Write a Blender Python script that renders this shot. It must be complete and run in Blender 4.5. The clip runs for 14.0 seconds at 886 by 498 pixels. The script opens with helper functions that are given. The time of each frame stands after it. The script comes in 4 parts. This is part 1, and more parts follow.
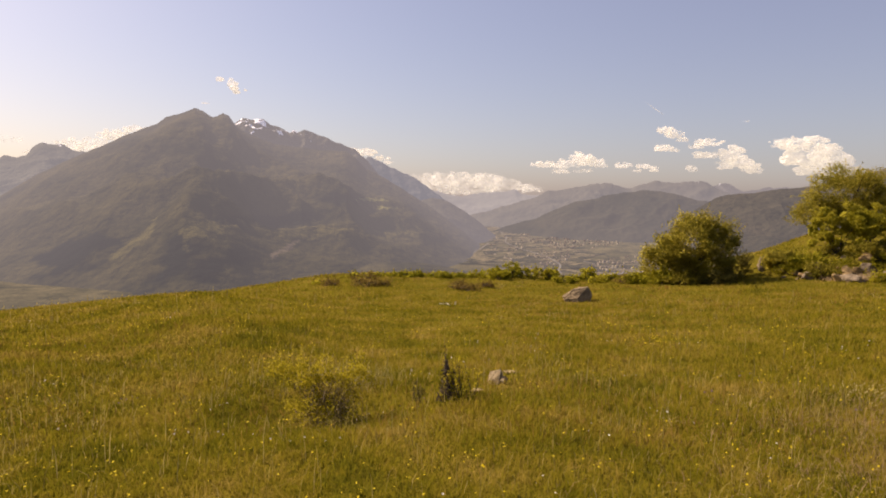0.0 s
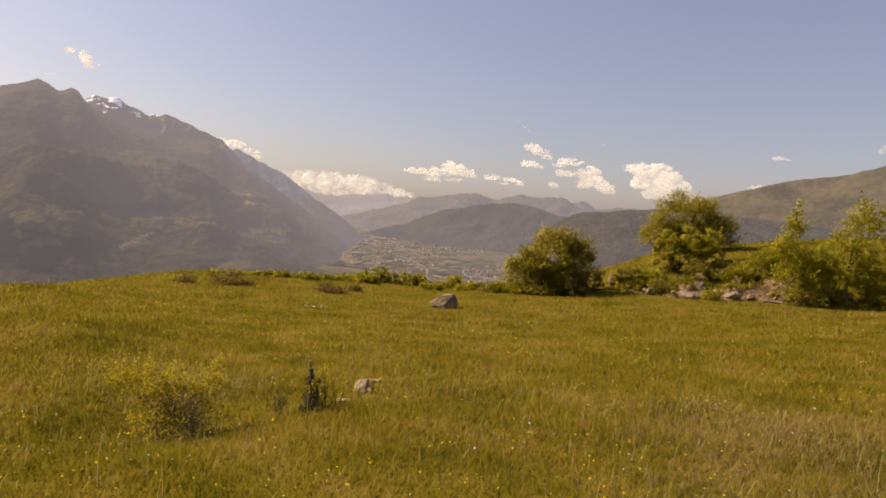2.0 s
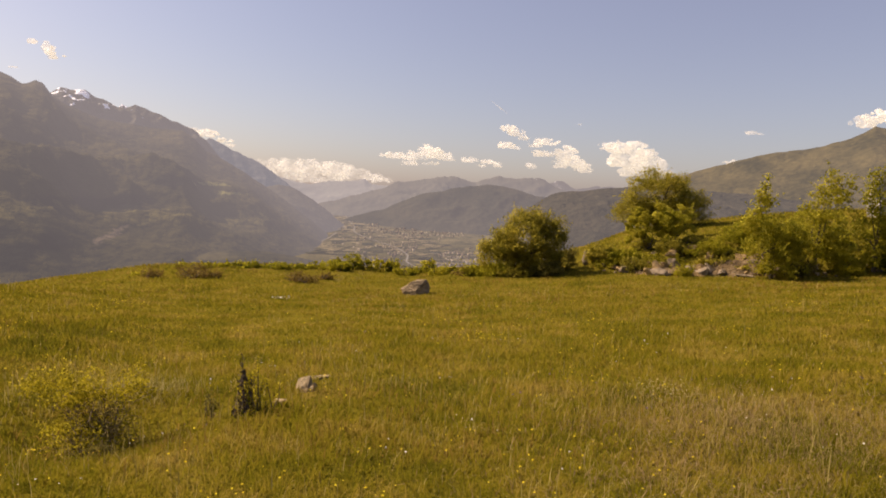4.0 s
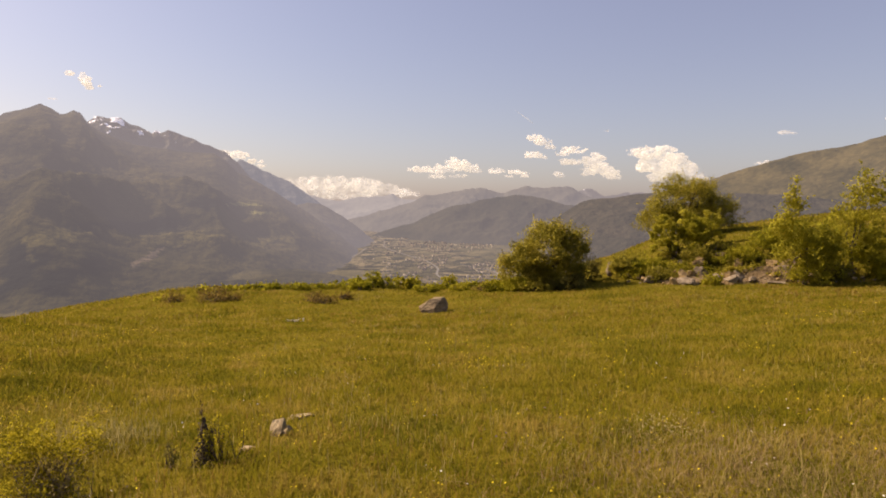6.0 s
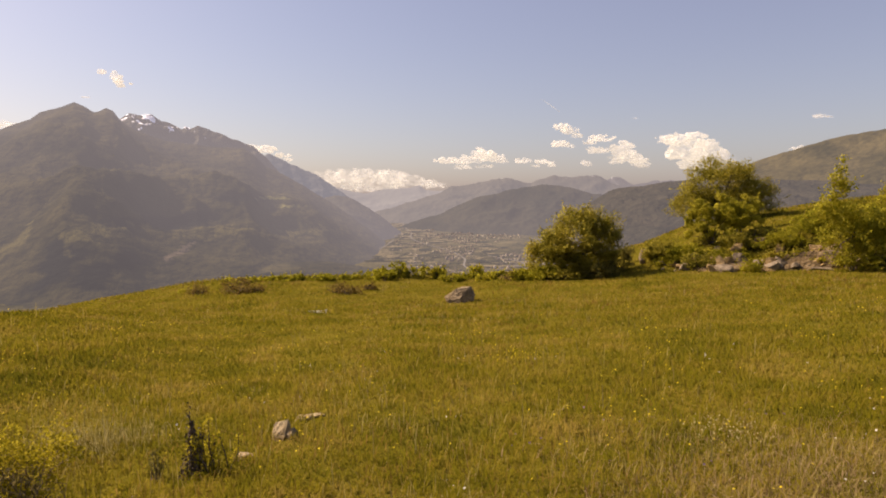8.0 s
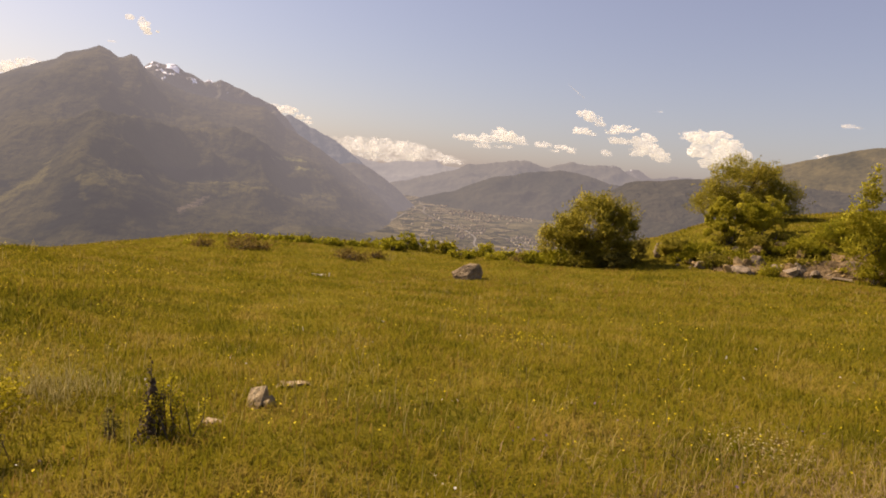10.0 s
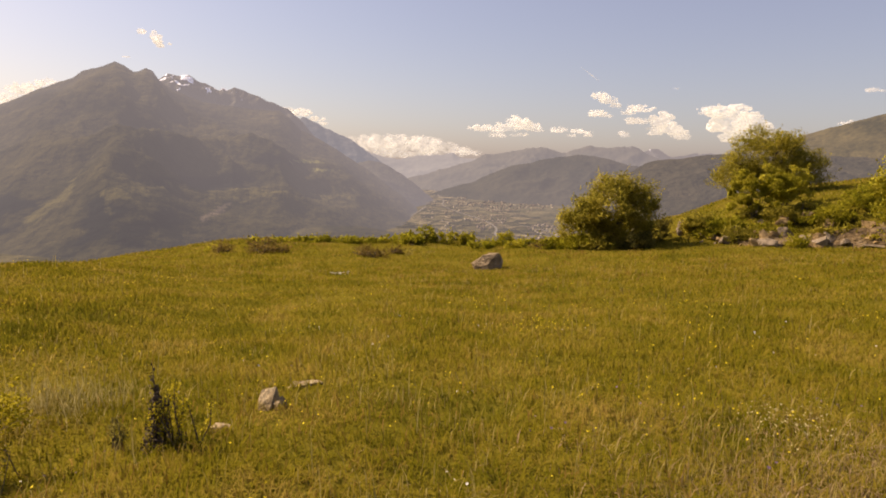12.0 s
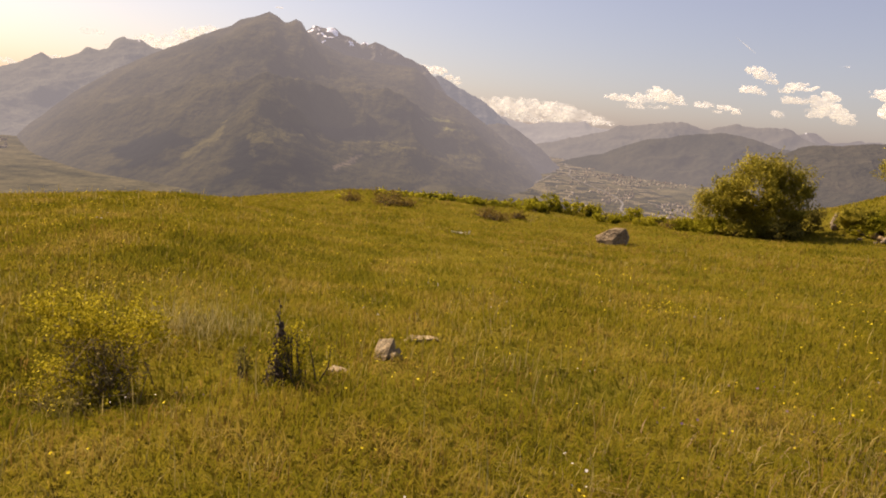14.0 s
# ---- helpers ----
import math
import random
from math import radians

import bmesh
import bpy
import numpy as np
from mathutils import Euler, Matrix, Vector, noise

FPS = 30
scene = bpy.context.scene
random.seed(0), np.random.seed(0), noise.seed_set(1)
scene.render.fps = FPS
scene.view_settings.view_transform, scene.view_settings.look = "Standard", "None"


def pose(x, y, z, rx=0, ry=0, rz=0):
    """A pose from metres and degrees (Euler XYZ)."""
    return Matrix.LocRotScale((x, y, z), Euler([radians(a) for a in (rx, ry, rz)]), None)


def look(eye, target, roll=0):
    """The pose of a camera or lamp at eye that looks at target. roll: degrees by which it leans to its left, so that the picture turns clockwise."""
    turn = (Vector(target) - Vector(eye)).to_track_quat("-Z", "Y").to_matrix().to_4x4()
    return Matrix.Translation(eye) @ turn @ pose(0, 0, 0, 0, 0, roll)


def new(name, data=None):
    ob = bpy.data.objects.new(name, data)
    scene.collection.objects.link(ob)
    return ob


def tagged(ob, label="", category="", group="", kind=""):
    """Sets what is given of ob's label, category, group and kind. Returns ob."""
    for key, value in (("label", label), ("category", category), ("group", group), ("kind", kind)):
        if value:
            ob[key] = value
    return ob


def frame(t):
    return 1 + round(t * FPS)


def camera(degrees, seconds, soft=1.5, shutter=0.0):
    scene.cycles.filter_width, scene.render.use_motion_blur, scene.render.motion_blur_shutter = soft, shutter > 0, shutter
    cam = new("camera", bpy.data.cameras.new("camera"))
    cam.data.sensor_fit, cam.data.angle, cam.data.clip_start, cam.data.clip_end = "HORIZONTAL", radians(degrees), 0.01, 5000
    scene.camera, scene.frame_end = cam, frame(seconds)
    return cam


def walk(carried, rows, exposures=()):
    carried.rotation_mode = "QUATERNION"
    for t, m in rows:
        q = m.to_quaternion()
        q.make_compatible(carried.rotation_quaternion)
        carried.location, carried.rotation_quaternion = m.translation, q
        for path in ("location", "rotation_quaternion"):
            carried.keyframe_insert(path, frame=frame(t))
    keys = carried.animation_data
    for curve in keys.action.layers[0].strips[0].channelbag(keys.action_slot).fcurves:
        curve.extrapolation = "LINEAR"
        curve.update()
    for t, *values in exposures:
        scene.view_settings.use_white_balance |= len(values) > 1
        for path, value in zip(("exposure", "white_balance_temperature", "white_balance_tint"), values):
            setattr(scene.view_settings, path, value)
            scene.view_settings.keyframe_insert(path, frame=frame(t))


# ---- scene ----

# ---- camera ----
cam = camera(70.0, 14.0, soft=1.85)
PATH = [
    (0, pose(-0.876, -1.203, 1.579, 86.05, -0.75, 10.13)),
    (0.5, pose(-0.889, -1.436, 1.665, 87.20, 0.09, 8.06)),
    (1, pose(-0.927, -1.247, 1.623, 87.52, -0.97, 4.44)),
    (1.5, pose(-0.910, -1.171, 1.602, 86.33, -1.68, 1.86)),
    (2, pose(-0.936, -1.066, 1.603, 86.88, -4.41, -1.50)),
    (2.5, pose(-0.930, -1.024, 1.589, 85.86, -5.92, -1.92)),
    (3, pose(-0.829, -0.822, 1.561, 85.87, -4.33, -3.47)),
    (5.5, pose(-0.062, -0.618, 1.799, 84.98, -0.51, -1.90)),
    (6, pose(0.032, -0.286, 1.795, 86.58, -0.57, -0.86)),
    (6.5, pose(0.002, -0.005, 1.681, 86.10, 0.00, -0.00)),
    (7, pose(0.032, -0.013, 1.742, 84.88, -0.24, 1.13)),
    (7.5, pose(0.083, 0.218, 1.696, 85.91, 0.84, 1.38)),
    (10, pose(0.065, 1.158, 1.475, 83.57, -4.98, 2.95)),
    (10.5, pose(0.062, 1.176, 1.477, 82.79, -3.59, 3.25)),
    (11, pose(0.111, 1.239, 1.463, 81.71, -3.18, 2.83)),
    (11.5, pose(0.193, 1.288, 1.468, 82.80, -1.71, 3.70)),
    (12, pose(0.189, 1.339, 1.419, 82.83, -1.25, 4.51)),
    (12.5, pose(0.143, 1.464, 1.266, 81.35, -1.84, 7.56)),
    (13, pose(0.067, 1.572, 1.191, 82.14, -5.56, 11.42)),
    (13.5, pose(0.012, 1.560, 1.347, 82.60, -5.65, 15.74)),
    (14, pose(0.067, 1.545, 1.359, 78.94, -5.42, 16.02)),
]
EXPO = 0.46
walk(cam, PATH, exposures=[(t, EXPO + e, k, 24.0) for t, e, k in ((0.0, 0.0, 8050.0), (2.0, -0.04, 8300.0), (3.0, -0.02, 8300.0), (5.5, 0.05, 8100.0), (7.5, 0.03, 8100.0), (10.0, 0.02, 8250.0), (12.5, 0.09, 8350.0), (14.0, 0.1, 8350.0))])

# ---- light ----
SUN_AZ, SUN_EL = -71.0, 43.0
world = bpy.data.worlds.new("sky")
scene.world = world
world.use_nodes = True
wn = world.node_tree.nodes
sky = wn.new("ShaderNodeTexSky")
sky.sky_type, sky.sun_disc = "NISHITA", False
sky.sun_elevation, sky.sun_rotation = radians(SUN_EL), radians(SUN_AZ)
sky.altitude, sky.air_density, sky.dust_density, sky.ozone_density = 600.0, 1.2, 2.7, 4.0
wn["Background"].inputs["Strength"].default_value = 0.108
haze = wn.new("ShaderNodeMix")
haze.data_type = "RGBA"
haze.inputs["Factor"].default_value = 0.28
haze.inputs["B"].default_value = (2.1, 2.05, 3.4, 1.0)
world.node_tree.links.new(sky.outputs[0], haze.inputs["A"])
world.node_tree.links.new(haze.outputs["Result"], wn["Background"].inputs[0])
sun = new("sun", bpy.data.lights.new("sun", "SUN"))
sun.data.energy, sun.data.angle, sun.data.color = 5.0, radians(0.6), (1.0, 0.93, 0.82)
sun_way = Vector((math.sin(radians(SUN_AZ)) * math.cos(radians(SUN_EL)),
                  math.cos(radians(SUN_AZ)) * math.cos(radians(SUN_EL)), math.sin(radians(SUN_EL))))
sun.matrix_world = look((0, 0, 60), Vector((0, 0, 60)) - sun_way)

rng = np.random.default_rng(7)


# ---- materials ----
def material(name, stops, scale=3.0, fine=40.0, rough=0.9, bump=0.3, bump_scale=30.0, island=0.0, translucent=0.0, spec=0.2, glow=None, glow_power=0.0, upright=0.0):
    """Noise at two scales through a ramp of real base colours; island: brightness spread from piece to piece."""
    m = bpy.data.materials.new(name)
    m.use_nodes = True
    n, l = m.node_tree.nodes, m.node_tree.links
    bsdf, out = n["Principled BSDF"], n["Material Output"]
    geo = n.new("ShaderNodeNewGeometry")
    big, small = n.new("ShaderNodeTexNoise"), n.new("ShaderNodeTexNoise")
    big.inputs["Scale"].default_value, big.inputs["Detail"].default_value = scale, 5.0
    small.inputs["Scale"].default_value, small.inputs["Detail"].default_value = fine, 3.0
    l.new(geo.outputs["Position"], big.inputs["Vector"])
    l.new(geo.outputs["Position"], small.inputs["Vector"])
    mix = n.new("ShaderNodeMath")
    mix.operation = "MULTIPLY_ADD"
    mix.inputs[1].default_value = 0.65
    l.new(big.outputs["Fac"], mix.inputs[0])
    sm = n.new("ShaderNodeMath")
    sm.operation = "MULTIPLY"
    sm.inputs[1].default_value = 0.35
    l.new(small.outputs["Fac"], sm.inputs[0])
    l.new(sm.outputs[0], mix.inputs[2])
    fac = mix.outputs[0]
    if island:
        add = n.new("ShaderNodeMath")
        add.operation = "MULTIPLY_ADD"
        add.inputs[1].default_value = island
        l.new(geo.outputs["Random Per Island"], add.inputs[0])
        off = n.new("ShaderNodeMath")
        off.operation = "SUBTRACT"
        off.inputs[1].default_value = island / 2
        l.new(fac, off.inputs[0])
        l.new(off.outputs[0], add.inputs[2])
        fac = add.outputs[0]
    ramp = n.new("ShaderNodeValToRGB")
    while len(ramp.color_ramp.elements) < len(stops):
        ramp.color_ramp.elements.new(0.5)
    for e, (p, c) in zip(ramp.color_ramp.elements, stops):
        e.position, e.color = p, (*c, 1.0)
    l.new(fac, ramp.inputs[0])
    l.new(ramp.outputs[0], bsdf.inputs["Base Color"])
    bsdf.inputs["Roughness"].default_value = rough
    bsdf.inputs["Specular IOR Level"].default_value = spec
    if bump:
        b, bt = n.new("ShaderNodeBump"), n.new("ShaderNodeTexNoise")
        bt.inputs["Scale"].default_value, bt.inputs["Detail"].default_value = bump_scale, 6.0
        l.new(geo.outputs["Position"], bt.inputs["Vector"])
        b.inputs["Strength"].default_value = bump
        b.inputs["Distance"].default_value = 1.0 / bump_scale
        l.new(bt.outputs["Fac"], b.inputs["Height"])
        l.new(b.outputs[0], bsdf.inputs["Normal"])
    if upright:
        # so dense that the mass shades like one soft surface
        up, one = n.new("ShaderNodeVectorMath"), n.new("ShaderNodeVectorMath")
        up.operation, one.operation = "MULTIPLY_ADD", "NORMALIZE"
        up.inputs[1].default_value, up.inputs[2].default_value = (1 - upright,) * 3, (0, 0, upright)
        l.new(geo.outputs["Normal"], up.inputs[0])
        l.new(up.outputs[0], one.inputs[0])
        l.new(one.outputs[0], bsdf.inputs["Normal"])
    if glow:
        bsdf.inputs["Emission Color"].default_value = (*glow, 1.0)
        bsdf.inputs["Emission Strength"].default_value = glow_power
    if translucent:
        tr, ms = n.new("ShaderNodeBsdfTranslucent"), n.new("ShaderNodeMixShader")
        l.new(ramp.outputs[0], tr.inputs[0])
        ms.inputs[0].default_value = translucent
        l.new(bsdf.outputs[0], ms.inputs[1])
        l.new(tr.outputs[0], ms.inputs[2])
        l.new(ms.outputs[0], out.inputs["Surface"])
    return m


M_SOIL = material("meadow_soil", [(0.3, (0.068, 0.059, 0.007)), (0.5, (0.116, 0.097, 0.013)), (0.7, (0.165, 0.128, 0.021))], scale=0.5, fine=14, bump=0.6, bump_scale=9, spec=0.0)
M_GRASS = material("grass_blade", [(0.38, (0.108, 0.104, 0.011)), (0.46, (0.178, 0.156, 0.012)), (0.53, (0.226, 0.178, 0.020)), (0.64, (0.305, 0.220, 0.050))], scale=0.9, fine=6.0, rough=0.8, bump=0, island=0.14, translucent=0.4, spec=0.0, upright=0.72)
M_STRAW = material("dry_stalk", [(0.3, (0.235, 0.185, 0.042)), (0.7, (0.40, 0.325, 0.11))], rough=0.8, bump=0, island=0.4, translucent=0.4, spec=0.0, upright=0.5)
M_PALE_STRAW = material("pale_straw", [(0.3, (0.25, 0.205, 0.06)), (0.7, (0.43, 0.36, 0.15))], rough=0.8, bump=0, island=0.4, translucent=0.4, spec=0.0, upright=0.5)
M_RUST = material("rust_grass", [(0.3, (0.17, 0.105, 0.020)), (0.7, (0.27, 0.17, 0.045))], scale=0.7, rough=0.8, bump=0, island=0.3, translucent=0.4, spec=0.0, upright=0.7)
M_ROCK = material("grey_rock", [(0.3, (0.085, 0.066, 0.042)), (0.5, (0.18, 0.14, 0.092)), (0.7, (0.31, 0.25, 0.17))], scale=2.0, fine=14, bump=0.8, bump_scale=7, island=0.2)
M_PINK = material("tan_rock", [(0.3, (0.148, 0.099, 0.044)), (0.5, (0.260, 0.176, 0.079)), (0.7, (0.399, 0.280, 0.130))], scale=1.5, fine=12, bump=0.8, bump_scale=6)
M_EARTH = material("bank_earth", [(0.32, (0.05, 0.034, 0.016)), (0.5, (0.13, 0.088, 0.042)), (0.68, (0.27, 0.20, 0.11))], scale=1.6, fine=11, bump=1.0, bump_scale=7)
M_PALE = material("pale_rock", [(0.3, (0.22, 0.205, 0.175)), (0.5, (0.36, 0.34, 0.295)), (0.7, (0.50, 0.48, 0.42))], scale=1.5, fine=12, bump=0.8, bump_scale=6)
M_BARK = material("bark", [(0.3, (0.05, 0.04, 0.03)), (0.7, (0.14, 0.11, 0.08))], scale=4, fine=30, bump=0.8, bump_scale=20)
M_LEAF = material("leaf_green", [(0.22, (0.160, 0.178, 0.018)), (0.45, (0.285, 0.268, 0.026)), (0.62, (0.399, 0.356, 0.038)), (0.8, (0.561, 0.474, 0.068))], scale=0.7, fine=4, rough=0.65, bump=0, island=0.26, translucent=0.8, spec=0.0, upright=0.62)
M_LEAF_OLIVE = material("leaf_olive", [(0.22, (0.138, 0.138, 0.023)), (0.5, (0.325, 0.280, 0.044)), (0.78, (0.549, 0.456, 0.077))], scale=0.7, fine=4, rough=0.65, bump=0, island=0.26, translucent=0.8, spec=0.0, upright=0.62)
M_LEAF_FRESH = material("leaf_fresh", [(0.22, (0.205, 0.205, 0.021)), (0.5, (0.370, 0.334, 0.035)), (0.78, (0.550, 0.473, 0.083))], scale=1.2, fine=5, rough=0.65, bump=0, island=0.26, translucent=0.8, spec=0.0, upright=0.62)
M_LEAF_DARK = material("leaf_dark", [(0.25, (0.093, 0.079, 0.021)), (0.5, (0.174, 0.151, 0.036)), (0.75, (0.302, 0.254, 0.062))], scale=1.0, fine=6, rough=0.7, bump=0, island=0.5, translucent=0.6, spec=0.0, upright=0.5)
M_RUSSET = material("leaf_russet", [(0.25, (0.105, 0.068, 0.020)), (0.5, (0.185, 0.125, 0.036)), (0.75, (0.30, 0.215, 0.062))], scale=1.0, fine=6, rough=0.7, bump=0, island=0.5, translucent=0.6, spec=0.0, upright=0.5)
M_LEAF_YELLOW = material("leaf_yellow", [(0.25, (0.21, 0.172, 0.014)), (0.5, (0.38, 0.315, 0.024)), (0.78, (0.54, 0.445, 0.055))], scale=2.0, fine=9, rough=0.65, bump=0, island=0.5, translucent=0.5, spec=0.0, upright=0.4)
M_TWIG = material("dark_twig", [(0.3, (0.051, 0.037, 0.027)), (0.7, (0.136, 0.102, 0.068))], scale=5, fine=40, bump=0.4, bump_scale=60)
M_DRY_TWIG = material("dry_twig", [(0.3, (0.10, 0.072, 0.040)), (0.7, (0.22, 0.165, 0.095))], scale=5, fine=40, bump=0.4, bump_scale=60)
M_STONE = material("tan_stone", [(0.3, (0.14, 0.10, 0.054)), (0.5, (0.31, 0.235, 0.13)), (0.7, (0.50, 0.40, 0.235))], scale=14, fine=55, bump=0.9, bump_scale=35)
M_LITTER = material("dry_litter", [(0.3, (0.16, 0.105, 0.045)), (0.5, (0.28, 0.195, 0.09)), (0.75, (0.42, 0.31, 0.17))], scale=1.5, fine=8, rough=0.9, bump=0, island=0.4, translucent=0.3, spec=0.0, upright=0.5)
M_BOULDER = material("boulder_rock", [(0.3, (0.11, 0.082, 0.048)), (0.5, (0.215, 0.16, 0.095)), (0.7, (0.36, 0.275, 0.165))], scale=3.0, fine=16, bump=1.0, bump_scale=9)
M_SPRIG = material("dry_dark_sprig", [(0.25, (0.135, 0.105, 0.045)), (0.5, (0.225, 0.172, 0.072)), (0.75, (0.37, 0.295, 0.11))], scale=3.0, fine=20, rough=0.8, bump=0, island=0.5, translucent=0.3, spec=0.0)
M_CREAM = material("cream_petal", [(0.3, (0.42, 0.36, 0.14)), (0.7, (0.62, 0.55, 0.30))], bump=0, island=0.3, translucent=0.3)
M_YELLOW = material("yellow_petal", [(0.3, (0.70, 0.52, 0.02)), (0.7, (0.85, 0.68, 0.05))], bump=0, island=0.3, translucent=0.3)
M_WHITE = material("white_petal", [(0.3, (0.62, 0.58, 0.46)), (0.7, (0.82, 0.79, 0.70))], bump=0, island=0.3, translucent=0.3)
M_VIOLET = material("violet_petal", [(0.3, (0.14, 0.09, 0.14)), (0.7, (0.24, 0.16, 0.22))], bump=0, island=0.3, translucent=0.3)


# ---- mesh helpers ----
def quick_mesh(name, verts, faces):
    """faces: list of integer arrays, each of one polygon size."""
    me = bpy.data.meshes.new(name)
    verts = np.asarray(verts, dtype=np.float32)
    me.vertices.add(len(verts))
    me.vertices.foreach_set("co", verts.ravel())
    loops = np.concatenate([f.ravel() for f in faces]).astype(np.int32)
    totals = np.concatenate([np.full(len(f), f.shape[1]) for f in faces]).astype(np.int32)
    me.loops.add(len(loops))
    me.loops.foreach_set("vertex_index", loops)
    me.polygons.add(len(totals))
    me.polygons.foreach_set("loop_start", np.concatenate([[0], np.cumsum(totals)[:-1]]).astype(np.int32))
    me.polygons.foreach_set("loop_total", totals)
    me.update(calc_edges=True)
    me.validate()
    return me


def part(name, bm, mat, parent, label=""):
    """A bmesh or mesh as one mesh object, under a thing or a part where one is given."""
    if isinstance(bm, bmesh.types.BMesh):
        me = bpy.data.meshes.new(name)
        bm.to_mesh(me)
        bm.free()
    else:
        me = bm
    me.materials.clear()
    me.materials.append(mat)
    ob = new(name, me)
    if parent:
        ob.parent = parent
    if label:
        ob["label"] = label
    return ob


def smooth(ob):
    ob.data.polygons.foreach_set("use_smooth", np.ones(len(ob.data.polygons), dtype=bool))
    return ob


def wave(x, y, seed, octaves=4, gain=0.5):
    """Cheap smooth noise of arrays, about -1 to 1."""
    r = np.random.default_rng(seed)
    total, amp, freq, norm = 0.0, 1.0, 1.0, 0.0
    for _ in range(octaves):
        s = 0.0
        for _ in range(5):
            a, p = r.uniform(0, 6.283), r.uniform(0, 6.283)
            f = freq * r.uniform(0.7, 1.4)
            s = s + np.sin(f * (x * math.cos(a) + y * math.sin(a)) + p)
        total = total + amp * s / 3.0
        norm += amp
        amp *= gain
        freq *= 2.1
    return total / norm


def ramp01(a, b, v):
    s = np.clip((v - a) / (b - a), 0, 1)
    return s * s * (3 - 2 * s)


def tube(points, radii, sides=6):
    bm = bmesh.new()
    rings = []
    for k, (p, r) in enumerate(zip(points, radii)):
        d = (points[min(k + 1, len(points) - 1)] - points[max(k - 1, 0)]).normalized()
        a = d.orthogonal().normalized()
        b = d.cross(a)
        rings.append([bm.verts.new(p + (a * math.cos(6.2832 * s / sides) + b * math.sin(6.2832 * s / sides)) * r) for s in range(sides)])
    for r0, r1 in zip(rings, rings[1:]):
        for s in range(sides):
            bm.faces.new((r0[s], r0[(s + 1) % sides], r1[(s + 1) % sides], r1[s]))
    bm.faces.new(rings[-1])
    return bm


# ---- ground ----
PROFILE_Y = [-60, -20, 0, 6, 12, 18, 25, 30, 36, 40, 50, 90, 350, 5200]
PROFILE_Z = [7, 2.2, 0.15, -0.42, -1.08, -1.74, -2.34, -2.42, -2.5, -3.3, -7.5, -32, -220, -220]
BANK_X, BANK_Z = [7.0, 9.0, 11.0, 14.0, 18.0, 24.0, 40.0], [-2.0, -1.1, -0.7, 0.05, 0.75, 1.4, 3.0]


def wall_line(x):
    """How far ahead the foot of the rock bank lies."""
    return np.interp(x, [6, 8.5, 11.5, 16, 21, 30], [32.0, 31.0, 28.8, 27.9, 27.4, 27.0])


def ground_z(x, y):
    x, y = np.asarray(x, float), np.asarray(y, float)
    d = np.hypot(x, y)
    z = np.interp(y, PROFILE_Y, PROFILE_Z)
    near = 1 - ramp01(60, 200, d)
    z = z - 0.0028 * np.clip(-x - 4, 0, 40) ** 2 * near
    z = z - 0.08 * np.clip(-x - 1, 0, 4) * (1 - ramp01(8, 20, y)) * near
    z = z + np.clip(x, 0, 40) * (0.03 + 0.05 * ramp01(0, 20, y)) * near
    z = z - 0.03 * np.clip(x - 10, 0, 16) * ramp01(12, 24, y) * near
    z = z - 0.27 * np.exp(-((x + 3.1) ** 2 + (y - 4.75) ** 2) / 0.8)
    # the shoulder of the meadow: a swell, then a fall towards the valley
    side = ramp01(20.0, 36.0, np.degrees(np.arctan2(-x, np.maximum(y, 0.1)))) * ramp01(3.0, 9.0, d) * near
    far_side = ramp01(36.0, 50.0, np.degrees(np.arctan2(-x, np.maximum(y, 0.1))))
    z = z + side * ((0.54 - 0.32 * far_side) * np.exp(-((d - 19.0) / 9.0) ** 2) - 0.045 * np.clip(d - 22.0, 0, 60))
    bank = np.interp(x, BANK_X, BANK_Z)
    fall = np.interp(x, [8, 11, 15, 20, 30], [33.5, 35.0, 40.5, 43.0, 46.0])
    up = ramp01(0.0, 4.5, y - wall_line(x)) * ramp01(7.0, 10.0, x) * (1 - ramp01(0, 14, y - fall))
    z = z * (1 - up) + bank * up
    z = z + (0.05 * wave(x * 0.8, y * 0.8, 3, 2) + 0.06 * wave(x * 0.25, y * 0.25, 4, 2)) * near
    return np.maximum(z, -220.0)


def build_ground():
    radii = np.concatenate([np.arange(0.3, 48, 0.4), np.geomspace(48.5, 4900, 70)])
    angles = np.radians(np.arange(0, 360, 0.9))
    rr, aa = np.meshgrid(radii, angles, indexing="ij")
    x, y = rr * np.sin(aa), rr * np.cos(aa)
    v = np.stack([x, y, ground_z(x, y)], -1).reshape(-1, 3)
    nr, na = rr.shape
    i, j = np.meshgrid(np.arange(nr - 1), np.arange(na), indexing="ij")
    k = (j + 1) % na
    q = np.stack([i * na + j, (i + 1) * na + j, (i + 1) * na + k, i * na + k], -1).reshape(-1, 4)
    c = len(v)
    v = np.vstack([v, [[0, 0, float(ground_z(0, 0))]]])
    t = np.stack([np.full(na, c), np.arange(na), (np.arange(na) + 1) % na], -1)
    ob = smooth(part("ground", quick_mesh("ground", v, [q, t[:, ::-1]]), M_SOIL, None))
    return tagged(ob, "grassy hillside meadow falling away to a wide valley floor", "ground", kind="structure")


build_ground()


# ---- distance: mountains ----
def mountain_material(name, low, high, haze_glow, power, snow=None, scale=0.006, depth=None, relief=0.5, island=0.0):
    """Woods, pasture and rock in patches, haze put over them as emission; snow: height in metres over which it lies,
    and how much of it.
    """
    m = material(name, [(0.36, low), (0.5, tuple((a + b) / 2 for a, b in zip(low, high))), (0.64, high)], scale=scale, fine=scale * 7, rough=1.0, bump=relief, bump_scale=0.03, island=island, spec=0.0, glow=haze_glow, glow_power=power)
